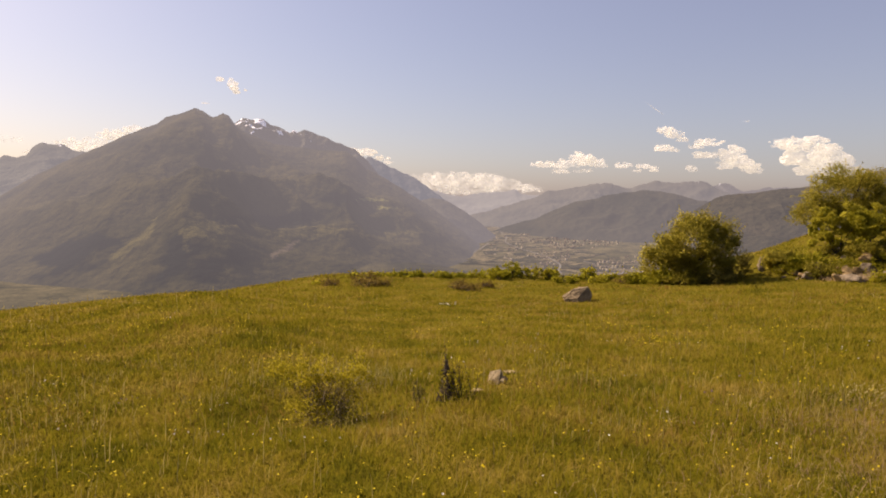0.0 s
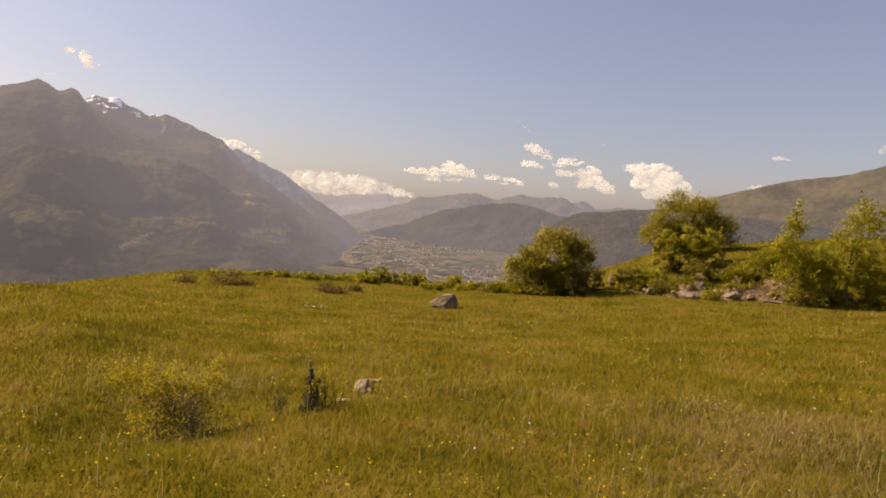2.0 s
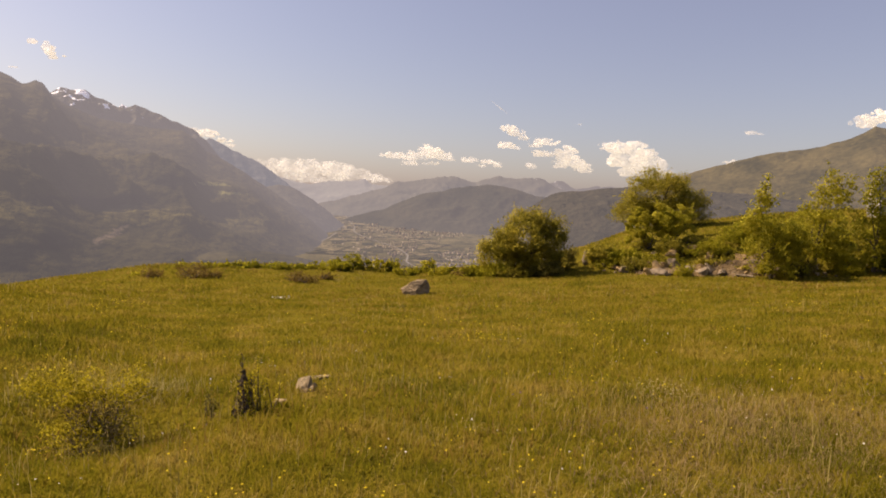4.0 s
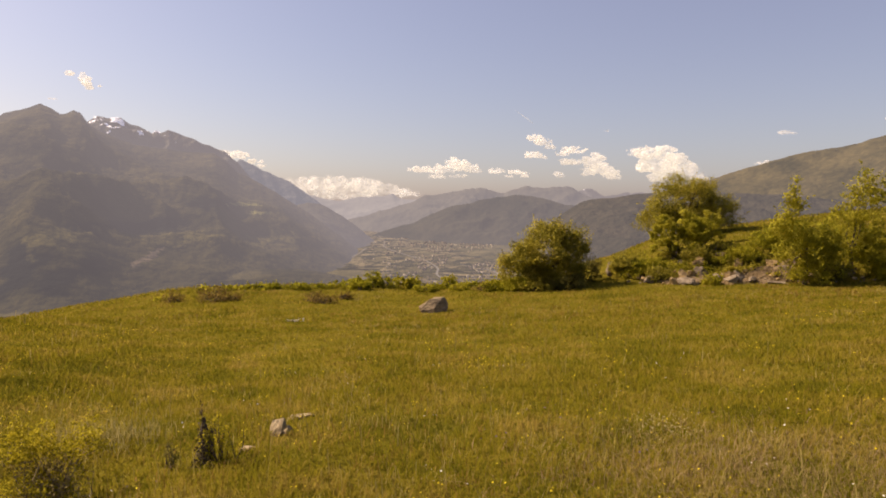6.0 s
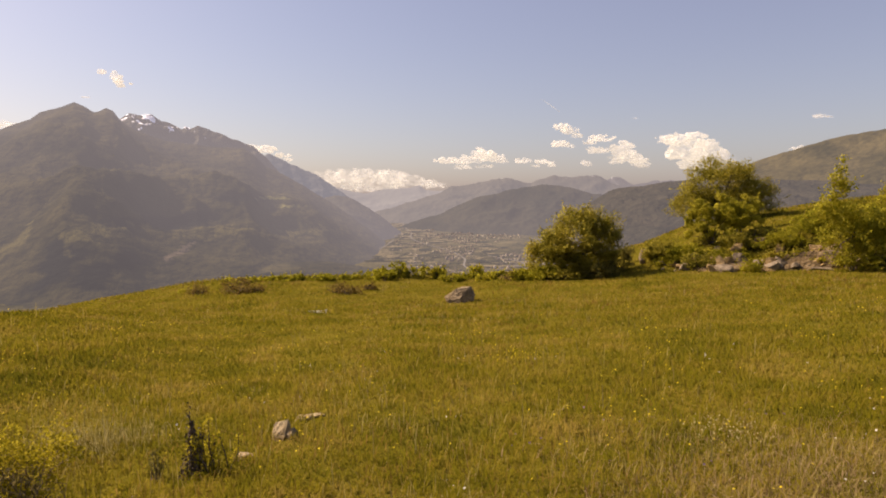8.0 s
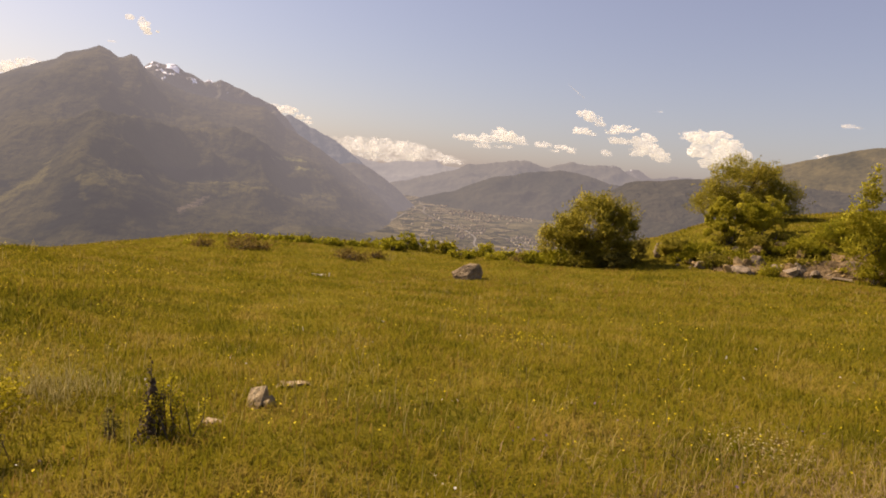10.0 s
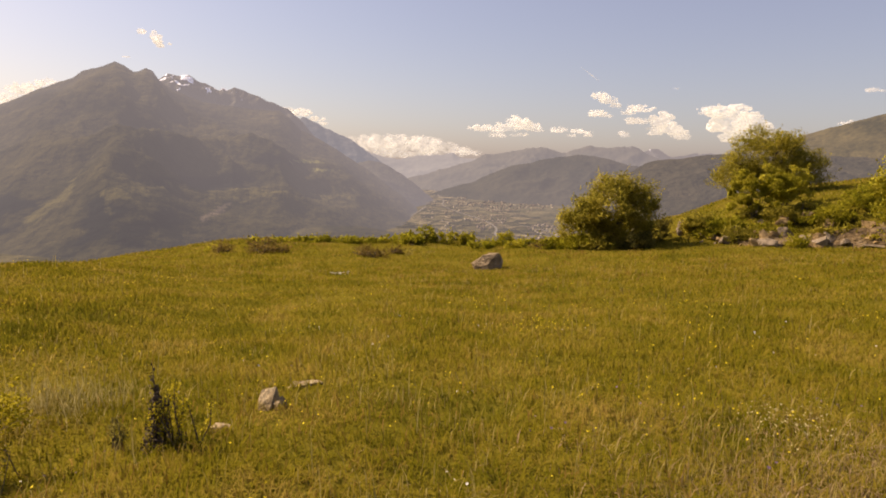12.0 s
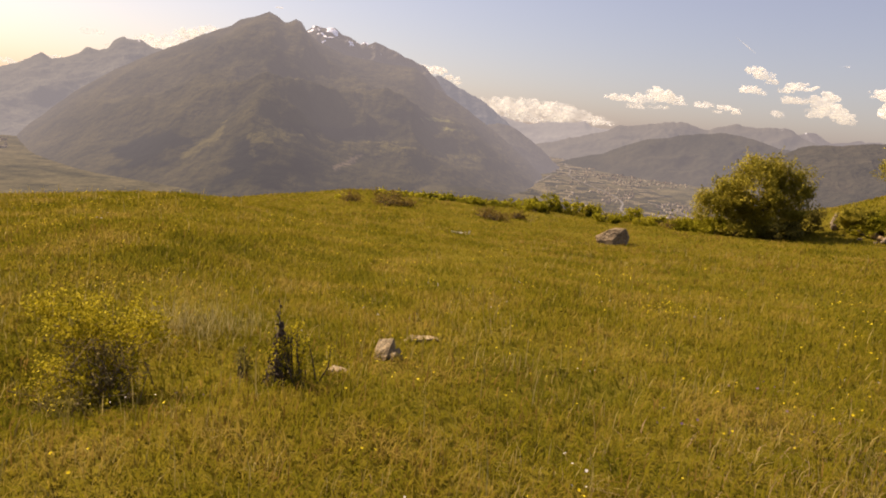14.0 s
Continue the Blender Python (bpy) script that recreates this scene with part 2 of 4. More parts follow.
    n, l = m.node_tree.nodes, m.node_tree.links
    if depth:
        # the emission standing in for haze grows on the farther parts
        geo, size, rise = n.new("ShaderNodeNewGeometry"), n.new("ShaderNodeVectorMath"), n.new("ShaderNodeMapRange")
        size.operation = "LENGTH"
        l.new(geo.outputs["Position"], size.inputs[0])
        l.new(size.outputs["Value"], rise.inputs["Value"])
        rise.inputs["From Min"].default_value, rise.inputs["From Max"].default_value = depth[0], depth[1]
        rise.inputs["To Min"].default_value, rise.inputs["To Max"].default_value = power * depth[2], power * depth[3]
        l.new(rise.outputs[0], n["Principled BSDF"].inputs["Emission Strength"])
    if snow:
        bsdf = n["Principled BSDF"]
        base = bsdf.inputs["Base Color"].links[0].from_socket
        geo, sep, tex = n.new("ShaderNodeNewGeometry"), n.new("ShaderNodeSeparateXYZ"), n.new("ShaderNodeTexNoise")
        tex.inputs["Scale"].default_value, tex.inputs["Detail"].default_value = 0.022, 5.0
        l.new(geo.outputs["Position"], sep.inputs[0])
        l.new(geo.outputs["Position"], tex.inputs["Vector"])
        rise = n.new("ShaderNodeMapRange")
        rise.inputs["From Min"].default_value, rise.inputs["From Max"].default_value = snow[0], snow[0] + snow[1]
        rise.inputs["To Min"].default_value, rise.inputs["To Max"].default_value = -0.25, 0.12
        l.new(sep.outputs["Z"], rise.inputs["Value"])
        add, cutoff, mix = n.new("ShaderNodeMath"), n.new("ShaderNodeMapRange"), n.new("ShaderNodeMix")
        l.new(rise.outputs[0], add.inputs[0])
        l.new(tex.outputs["Fac"], add.inputs[1])
        cutoff.inputs["From Min"].default_value, cutoff.inputs["From Max"].default_value = 0.56, 0.60
        l.new(add.outputs[0], cutoff.inputs["Value"])
        mix.data_type = "RGBA"
        l.new(cutoff.outputs[0], mix.inputs["Factor"])
        l.new(base, mix.inputs["A"])
        mix.inputs["B"].default_value = (0.86, 0.87, 0.9, 1.0)
        l.new(mix.outputs["Result"], bsdf.inputs["Base Color"])
    return m


def ridge(name, label, crest, far, near, mat, seed, rough=0.12, jag=0.10, step=0.1, foot=-222.0, hang=1.2, grain=0.0016, taper=0.6):
    """A mountain range: crest given as azimuth and elevation in degrees at its distance, a gullied slope down to its foot."""
    az = np.arange(crest[0][0], crest[-1][0] + 1e-6, step)
    el = np.interp(az, [c[0] for c in crest], [c[1] for c in crest])
    rag = far * np.radians(jag * wave(az * 4.0, az * 0, seed, 4, 0.65))
    top = np.maximum(far * np.tan(np.radians(el)) + 1.7, foot)
    tall = np.clip((top - foot) / (top - foot).max(), 0, 1)
    low = far - (far - near) * tall ** taper
    low = np.convolve(np.pad(low, 12, mode="edge"), np.ones(25) / 25, mode="valid")
    rows = np.linspace(0, 1, 72) ** 1.1
    u, v = np.meshgrid(az, rows, indexing="ij")
    dist = far + (low[:, None] - far) * v
    height = (top - foot)[:, None]
    # the lower slopes do not carry the corners of the crest down
    half = int(1.6 / step)
    soft = np.convolve(np.pad(top, 2 * half, mode="edge"), np.convolve(np.ones(half), np.ones(half)) / half ** 2, mode="same")[2 * half:-2 * half]
    broad = np.maximum(soft, foot)[:, None]
    z = broad - (broad - foot) * v ** hang + (top + rag - soft)[:, None] * (1 - v) ** 5
    x, y = dist * np.sin(np.radians(u)), dist * np.cos(np.radians(u))
    body = np.sin(np.clip(v, 0, 1) * math.pi) ** 1.2
    rel = np.empty_like(z)
    flat = [(noise.ridged_multi_fractal(Vector((a * grain + seed, b * grain, c * grain)), 0.9, 2.1, 6, 1.0, 2.0)) for a, b, c in zip(x.ravel(), y.ravel(), z.ravel())]
    rel[:] = np.array(flat).reshape(z.shape)
    rel = (rel - rel.mean()) / (rel.std() + 1e-6)
    z = z + height * rough * body * np.clip(rel, -2.2, 2.2) * 0.55
    back_d, back_z = np.full((len(az), 1), far * 1.04), (top + rag)[:, None] - 0.25 * height
    dist, z = np.hstack([back_d, dist]), np.hstack([back_z, z])
    u = np.hstack([u[:, :1], u])
    x, y = dist * np.sin(np.radians(u)), dist * np.cos(np.radians(u))
    verts = np.stack([x, y, z], -1).reshape(-1, 3)
    na, nv = u.shape
    i, j = np.meshgrid(np.arange(na - 1), np.arange(nv - 1), indexing="ij")
    q = np.stack([i * nv + j, i * nv + j + 1, (i + 1) * nv + j + 1, (i + 1) * nv + j], -1).reshape(-1, 4)
    ob = smooth(part(name, quick_mesh(name, verts, [q]), mat, None))
    return tagged(ob, label, "mountain", kind="structure")


# distance haze is put into the mountain materials as a glow
HAZE_GLOW = (0.385, 0.40, 0.465)
M_MASSIF = mountain_material("massif_slope", (0.010, 0.011, 0.005), (0.046, 0.040, 0.017), HAZE_GLOW, 0.28, depth=(1500, 3100, 0.55, 1.38), relief=0.6)
M_SHOULDER = mountain_material("shoulder_slope", (0.012, 0.014, 0.009), (0.045, 0.042, 0.025), HAZE_GLOW, 0.40)
M_PEAKS = mountain_material("snowy_peaks", (0.035, 0.034, 0.024), (0.075, 0.07, 0.05), HAZE_GLOW, 0.40, snow=(250, 230), relief=1.0)
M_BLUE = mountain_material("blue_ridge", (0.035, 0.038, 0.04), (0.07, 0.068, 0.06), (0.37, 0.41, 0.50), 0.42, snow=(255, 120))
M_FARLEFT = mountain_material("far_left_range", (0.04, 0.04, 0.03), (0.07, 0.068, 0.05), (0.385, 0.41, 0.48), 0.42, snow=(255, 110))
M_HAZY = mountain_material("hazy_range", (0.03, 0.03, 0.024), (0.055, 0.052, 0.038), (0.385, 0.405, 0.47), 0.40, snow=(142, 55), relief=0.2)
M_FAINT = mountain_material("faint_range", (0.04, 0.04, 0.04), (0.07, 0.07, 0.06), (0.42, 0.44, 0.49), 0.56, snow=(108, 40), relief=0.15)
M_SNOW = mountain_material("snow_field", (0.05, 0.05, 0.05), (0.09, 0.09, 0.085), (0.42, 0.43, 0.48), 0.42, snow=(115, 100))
M_MID = mountain_material("middle_range", (0.012, 0.014, 0.010), (0.034, 0.032, 0.02), HAZE_GLOW, 0.28, relief=0.25)
M_NEAR = mountain_material("near_ridge", (0.016, 0.017, 0.012), (0.045, 0.040, 0.026), HAZE_GLOW, 0.17, relief=0.8)
M_GREEN = mountain_material("green_mountain", (0.025, 0.024, 0.010), (0.085, 0.07, 0.03), HAZE_GLOW, 0.16)

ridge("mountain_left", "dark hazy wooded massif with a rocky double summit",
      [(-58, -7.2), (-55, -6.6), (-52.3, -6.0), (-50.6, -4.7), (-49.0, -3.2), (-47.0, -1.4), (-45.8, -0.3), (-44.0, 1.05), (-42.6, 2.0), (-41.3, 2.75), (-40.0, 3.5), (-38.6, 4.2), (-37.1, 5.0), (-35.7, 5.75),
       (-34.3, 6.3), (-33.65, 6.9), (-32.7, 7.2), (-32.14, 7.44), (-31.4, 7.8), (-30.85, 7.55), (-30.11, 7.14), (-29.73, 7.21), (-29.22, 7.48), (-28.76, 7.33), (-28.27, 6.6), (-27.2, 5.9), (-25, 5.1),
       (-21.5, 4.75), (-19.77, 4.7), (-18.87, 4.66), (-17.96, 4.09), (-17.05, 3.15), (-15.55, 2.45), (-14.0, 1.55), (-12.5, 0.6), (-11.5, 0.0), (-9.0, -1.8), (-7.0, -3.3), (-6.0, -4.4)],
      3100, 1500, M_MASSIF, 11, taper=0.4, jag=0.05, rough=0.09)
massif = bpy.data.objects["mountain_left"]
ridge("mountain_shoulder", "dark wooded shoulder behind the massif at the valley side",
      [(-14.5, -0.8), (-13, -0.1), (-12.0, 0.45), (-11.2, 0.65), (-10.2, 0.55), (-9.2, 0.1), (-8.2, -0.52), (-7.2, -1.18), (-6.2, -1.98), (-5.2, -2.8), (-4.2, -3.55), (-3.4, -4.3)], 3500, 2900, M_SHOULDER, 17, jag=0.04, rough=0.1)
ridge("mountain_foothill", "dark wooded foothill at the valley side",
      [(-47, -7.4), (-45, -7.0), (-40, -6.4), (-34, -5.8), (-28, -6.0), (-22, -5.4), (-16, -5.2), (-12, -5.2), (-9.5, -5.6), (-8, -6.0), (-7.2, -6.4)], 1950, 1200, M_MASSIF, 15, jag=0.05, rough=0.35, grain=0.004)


def patch(mat, source, az, el, reach, colour, thin):
    """A patch of another colour with a ragged edge on the face of a mountain."""
    co = np.empty(len(source.data.vertices) * 3)
    source.data.vertices.foreach_get("co", co)
    co = co.reshape(-1, 3)
    a = np.degrees(np.arctan2(co[:, 0], co[:, 1])) - az
    e = np.degrees(np.arctan2(co[:, 2] - 1.7, np.hypot(co[:, 0], co[:, 1]))) - el
    spot = co[np.argmin(a * a + e * e)]
    n, l = mat.node_tree.nodes, mat.node_tree.links
    bsdf = n["Principled BSDF"]
    base = bsdf.inputs["Base Color"].links[0].from_socket
    geo, move, size, tex, mix = n.new("ShaderNodeNewGeometry"), n.new("ShaderNodeVectorMath"), n.new("ShaderNodeVectorMath"), n.new("ShaderNodeTexNoise"), n.new("ShaderNodeMix")
    move.operation, size.operation = "MULTIPLY_ADD", "LENGTH"
    move.inputs[1].default_value = tuple(1.0 / v for v in reach)
    move.inputs[2].default_value = tuple(-float(p) / v for p, v in zip(spot, reach))
    l.new(geo.outputs["Position"], move.inputs[0])
    l.new(move.outputs[0], size.inputs[0])
    tex.inputs["Scale"].default_value, tex.inputs["Detail"].default_value = thin, 6.0
    l.new(geo.outputs["Position"], tex.inputs["Vector"])
    add, cut = n.new("ShaderNodeMath"), n.new("ShaderNodeMapRange")
    add.operation = "MULTIPLY_ADD"
    add.inputs[1].default_value = 3.2
    l.new(tex.outputs["Fac"], add.inputs[0])
    l.new(size.outputs["Value"], add.inputs[2])
    cut.inputs["From Min"].default_value, cut.inputs["From Max"].default_value = 2.5, 2.1
    l.new(add.outputs[0], cut.inputs["Value"])
    mix.data_type = "RGBA"
    l.new(cut.outputs[0], mix.inputs["Factor"])
    l.new(base, mix.inputs["A"])
    mix.inputs["B"].default_value = (*colour, 1.0)
    l.new(mix.outputs["Result"], bsdf.inputs["Base Color"])


patch(M_MASSIF, massif, -24.2, -4.1, (14.0, 110.0, 40.0), (0.085, 0.067, 0.045), 0.06)
# shade of the ravines, painted as dark patches into the massif colour
for shade_az, shade_el, shade_w, shade_h in ((-40.3, -4.2, 190, 70), (-24.5, -1.6, 90, 32), (-33.0, -4.4, 80, 60), (-29.7, -5.2, 60, 50), (-26.8, -1.4, 70, 22), (-19.5, 0.4, 90, 26)):
    patch(M_MASSIF, massif, shade_az, shade_el, (shade_w, 260.0, shade_h), (0.006, 0.0075, 0.006), 0.012)
# lighter olive patches on the slope
for olive_az, olive_el, olive_w, olive_h in ((-36.0, -3.2, 40, 60), (-31.0, -2.4, 50, 40), (-21.0, -2.6, 90, 26), (-14.0, -2.6, 80, 30)):
    patch(M_MASSIF, massif, olive_az, olive_el, (olive_w, 220.0, olive_h), (0.062, 0.054, 0.020), 0.02)
patch(M_MASSIF, massif, -16.6, 0.3, (60.0, 160.0, 11.0), (0.09, 0.085, 0.03), 0.04)
patch(M_MASSIF, massif, -15.2, -0.3, (45.0, 160.0, 8.0), (0.09, 0.085, 0.03), 0.04)
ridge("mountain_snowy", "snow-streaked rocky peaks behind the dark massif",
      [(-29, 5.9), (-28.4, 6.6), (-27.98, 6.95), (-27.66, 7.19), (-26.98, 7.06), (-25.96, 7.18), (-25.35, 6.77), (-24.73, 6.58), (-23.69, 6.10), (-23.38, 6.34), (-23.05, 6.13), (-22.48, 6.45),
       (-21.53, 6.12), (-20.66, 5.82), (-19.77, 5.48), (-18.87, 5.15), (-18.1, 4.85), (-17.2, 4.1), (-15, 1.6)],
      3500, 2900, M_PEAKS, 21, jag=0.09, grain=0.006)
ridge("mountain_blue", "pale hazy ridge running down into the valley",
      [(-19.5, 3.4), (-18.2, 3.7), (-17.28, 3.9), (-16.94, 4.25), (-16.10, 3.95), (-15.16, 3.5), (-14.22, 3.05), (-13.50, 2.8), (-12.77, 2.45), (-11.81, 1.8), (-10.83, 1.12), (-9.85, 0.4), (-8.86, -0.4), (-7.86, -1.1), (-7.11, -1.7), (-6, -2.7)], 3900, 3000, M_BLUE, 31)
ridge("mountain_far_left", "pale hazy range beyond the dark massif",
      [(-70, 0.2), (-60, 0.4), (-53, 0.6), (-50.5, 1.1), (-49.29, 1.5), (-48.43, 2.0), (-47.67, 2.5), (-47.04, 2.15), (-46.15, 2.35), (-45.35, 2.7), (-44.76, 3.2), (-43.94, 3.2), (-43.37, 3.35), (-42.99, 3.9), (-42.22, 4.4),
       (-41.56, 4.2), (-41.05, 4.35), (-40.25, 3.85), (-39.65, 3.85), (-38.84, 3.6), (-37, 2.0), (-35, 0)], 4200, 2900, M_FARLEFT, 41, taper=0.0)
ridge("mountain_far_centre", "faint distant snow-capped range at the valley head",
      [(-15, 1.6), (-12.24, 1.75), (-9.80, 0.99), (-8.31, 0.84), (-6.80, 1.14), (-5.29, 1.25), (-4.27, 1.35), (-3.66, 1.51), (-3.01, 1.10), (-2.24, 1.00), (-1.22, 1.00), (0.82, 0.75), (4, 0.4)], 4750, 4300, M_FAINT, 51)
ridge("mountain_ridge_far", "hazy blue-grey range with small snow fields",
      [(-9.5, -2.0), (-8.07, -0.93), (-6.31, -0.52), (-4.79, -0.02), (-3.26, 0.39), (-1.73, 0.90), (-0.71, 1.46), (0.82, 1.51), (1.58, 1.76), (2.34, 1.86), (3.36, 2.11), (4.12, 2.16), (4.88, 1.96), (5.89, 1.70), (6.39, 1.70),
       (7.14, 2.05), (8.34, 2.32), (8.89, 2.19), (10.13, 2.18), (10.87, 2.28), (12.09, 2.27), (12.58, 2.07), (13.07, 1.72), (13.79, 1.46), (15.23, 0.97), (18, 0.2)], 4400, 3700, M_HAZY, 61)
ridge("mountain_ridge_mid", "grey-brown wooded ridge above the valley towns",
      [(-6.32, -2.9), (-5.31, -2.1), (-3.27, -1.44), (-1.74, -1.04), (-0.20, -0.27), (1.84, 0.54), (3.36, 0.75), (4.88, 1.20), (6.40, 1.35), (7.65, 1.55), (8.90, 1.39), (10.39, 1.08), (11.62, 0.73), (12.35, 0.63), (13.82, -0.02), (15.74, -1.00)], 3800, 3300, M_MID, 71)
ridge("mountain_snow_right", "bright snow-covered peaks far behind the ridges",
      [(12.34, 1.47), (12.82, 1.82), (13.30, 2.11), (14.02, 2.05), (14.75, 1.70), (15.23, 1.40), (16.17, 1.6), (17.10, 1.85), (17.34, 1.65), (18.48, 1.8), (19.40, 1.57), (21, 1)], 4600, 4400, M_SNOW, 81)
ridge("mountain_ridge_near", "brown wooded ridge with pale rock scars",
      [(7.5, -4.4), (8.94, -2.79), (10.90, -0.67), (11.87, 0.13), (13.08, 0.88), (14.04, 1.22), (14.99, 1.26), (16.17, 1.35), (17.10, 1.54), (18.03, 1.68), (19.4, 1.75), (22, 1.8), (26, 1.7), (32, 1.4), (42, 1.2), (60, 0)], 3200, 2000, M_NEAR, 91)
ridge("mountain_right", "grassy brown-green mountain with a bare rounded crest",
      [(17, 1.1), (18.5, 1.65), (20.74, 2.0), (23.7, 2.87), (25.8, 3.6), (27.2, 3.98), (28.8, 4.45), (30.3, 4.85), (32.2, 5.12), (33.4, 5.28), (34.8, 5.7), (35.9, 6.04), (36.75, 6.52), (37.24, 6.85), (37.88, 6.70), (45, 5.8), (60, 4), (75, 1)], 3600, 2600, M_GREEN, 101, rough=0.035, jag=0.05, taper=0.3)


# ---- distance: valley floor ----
# fields, roofs and roads carry haze as emission too
M_FIELDS = mountain_material("valley_fields", (0.024, 0.024, 0.011), (0.10, 0.086, 0.042), HAZE_GLOW, 0.2, scale=0.012, depth=(1700, 4600, 0.7, 1.7))
M_TOWN = material("town_walls", [(0.25, (0.050, 0.036, 0.020)), (0.6, (0.115, 0.084, 0.050)), (0.88, (0.33, 0.28, 0.19))], scale=0.03, fine=0.1, bump=0, island=0.7, glow=HAZE_GLOW, glow_power=0.2)
M_PARCEL = mountain_material("field_parcels", (0.018, 0.019, 0.008), (0.14, 0.115, 0.058), HAZE_GLOW, 0.2, scale=0.01, depth=(1700, 4600, 0.75, 1.9), island=0.9)
M_ROAD = material("pale_road", [(0.3, (0.101, 0.093, 0.073)), (0.7, (0.140, 0.130, 0.103))], scale=0.03, fine=0.1, bump=0, glow=HAZE_GLOW, glow_power=0.2)
FLOOR_Z = -219.0


def valley_z(d):
    """The valley floor climbs towards its head."""
    return FLOOR_Z + 95.0 * ramp01(2300.0, 4700.0, d)


def build_valley():
    r = np.random.default_rng(5)
    d = np.geomspace(1500, 4850, 60)
    a = np.radians(np.linspace(-75, 60, 120))
    dd, aa = np.meshgrid(d, a, indexing="ij")
    x, y = dd * np.sin(aa), dd * np.cos(aa)
    z = valley_z(dd) + 3 * wave(x * 0.006, y * 0.006, 8, 3) + 3
    v = np.stack([x, y, z], -1).reshape(-1, 3)
    i, j = np.meshgrid(np.arange(59), np.arange(119), indexing="ij")
    q = np.stack([i * 120 + j, (i + 1) * 120 + j, (i + 1) * 120 + j + 1, i * 120 + j + 1], -1).reshape(-1, 4)
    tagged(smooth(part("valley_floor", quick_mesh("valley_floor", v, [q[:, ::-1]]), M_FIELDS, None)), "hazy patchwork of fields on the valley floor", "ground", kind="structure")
    # field parcels lying along the valley
    n = 520
    ds = 1850 * (4300 / 1850) ** r.uniform(0, 1, n)
    mid, half = np.interp(ds, [1850, 2600, 3500, 4300], [2.0, 0.0, -4.2, -6.0]), np.interp(ds, [1850, 2600, 3500, 4300], [8.0, 6.0, 2.2, 0.8])
    az = mid + half * r.uniform(-1, 1, n)
    az[:60], ds[:60] = -7.2 + r.normal(size=60) * 0.7, 2550 + r.normal(size=60) * 110
    cx, cy = ds * np.sin(np.radians(az)), ds * np.cos(np.radians(az))
    w, l, t = r.uniform(8, 38, n), r.uniform(6, 17, n), 0.35 + r.normal(size=n) * 0.22
    ux, uy = np.cos(t), np.sin(t)
    v = np.stack([np.stack([cx + sx * w * ux - sy * l * uy, cy + sx * w * uy + sy * l * ux, valley_z(np.hypot(cx + sx * w * ux - sy * l * uy, cy + sx * w * uy + sy * l * ux)) + 7.0 + 0.002 * np.arange(n)], -1) for sx, sy in ((-1, -1), (1, -1), (1, 1), (-1, 1))], 1).reshape(-1, 3)
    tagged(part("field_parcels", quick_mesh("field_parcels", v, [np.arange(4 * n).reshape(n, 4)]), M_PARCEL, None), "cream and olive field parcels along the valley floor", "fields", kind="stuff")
    # town: low blocks along the valley, denser in the middle
    n = 1500
    az = np.radians(np.where(np.arange(n) % 14 == 0, r.uniform(-53, -50, n), r.normal(1.5, 4.2, n)))
    ds = r.uniform(1700, 3700, n) + 500 * r.normal(size=n) * 0.3
    ds = np.where(az < -0.7, 2700 + 0.2 * (ds - 2700), ds)
    keep = (wave(ds * 0.006, az * 60, 9, 3) > -0.02) & ((az > radians(-6.5)) | (az < radians(-40))) & (az < radians(9))
    az, ds = az[keep], ds[keep]
    n = len(az)
    w, l, h, t = r.uniform(1.8, 4.5, n), r.uniform(1.5, 3.5, n), r.uniform(-4, -1.5, n), r.uniform(0, 3.14, n)
    cx, cy = ds * np.sin(az), ds * np.cos(az)
    ux, uy = np.cos(t), np.sin(t)
    vs = []
    for sx, sy, top in ((-1, -1, 0), (1, -1, 0), (1, 1, 0), (-1, 1, 0), (-1, -1, 1), (1, -1, 1), (1, 1, 1), (-1, 1, 1)):
        vs.append(np.stack([cx + sx * w * ux - sy * l * uy, cy + sx * w * uy + sy * l * ux, valley_z(ds) + 3.0 + (top * (h + 8))], -1))
    vs.append(np.stack([cx - w * ux, cy - w * uy, valley_z(ds) + h + 13.5], -1))
    vs.append(np.stack([cx + w * ux, cy + w * uy, valley_z(ds) + h + 13.5], -1))
    v = np.stack(vs, 1).reshape(-1, 3)
    k = np.arange(n)[:, None] * 10
    q = np.concatenate([k + np.array([f]) for f in ((0, 1, 5, 4), (2, 3, 7, 6), (4, 5, 9, 8), (6, 7, 8, 9))])
    tri = np.concatenate([k + np.array([f]) for f in ((1, 2, 9), (1, 9, 5), (2, 6, 9), (3, 0, 8), (0, 4, 8), (3, 8, 7))])
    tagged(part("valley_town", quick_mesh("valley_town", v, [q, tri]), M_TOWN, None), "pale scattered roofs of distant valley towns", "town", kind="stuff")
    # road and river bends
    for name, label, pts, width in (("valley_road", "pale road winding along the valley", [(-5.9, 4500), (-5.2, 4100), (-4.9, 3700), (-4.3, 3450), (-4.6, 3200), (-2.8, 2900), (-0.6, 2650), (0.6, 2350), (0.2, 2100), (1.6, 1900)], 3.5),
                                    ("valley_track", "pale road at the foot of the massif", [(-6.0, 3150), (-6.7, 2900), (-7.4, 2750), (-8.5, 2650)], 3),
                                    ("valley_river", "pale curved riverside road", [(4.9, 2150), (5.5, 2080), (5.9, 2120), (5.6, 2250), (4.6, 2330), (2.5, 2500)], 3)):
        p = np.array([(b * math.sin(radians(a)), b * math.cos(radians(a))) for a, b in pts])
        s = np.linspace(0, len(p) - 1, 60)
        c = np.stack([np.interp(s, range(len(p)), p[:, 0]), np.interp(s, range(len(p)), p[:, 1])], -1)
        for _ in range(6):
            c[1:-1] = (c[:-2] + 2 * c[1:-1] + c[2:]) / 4
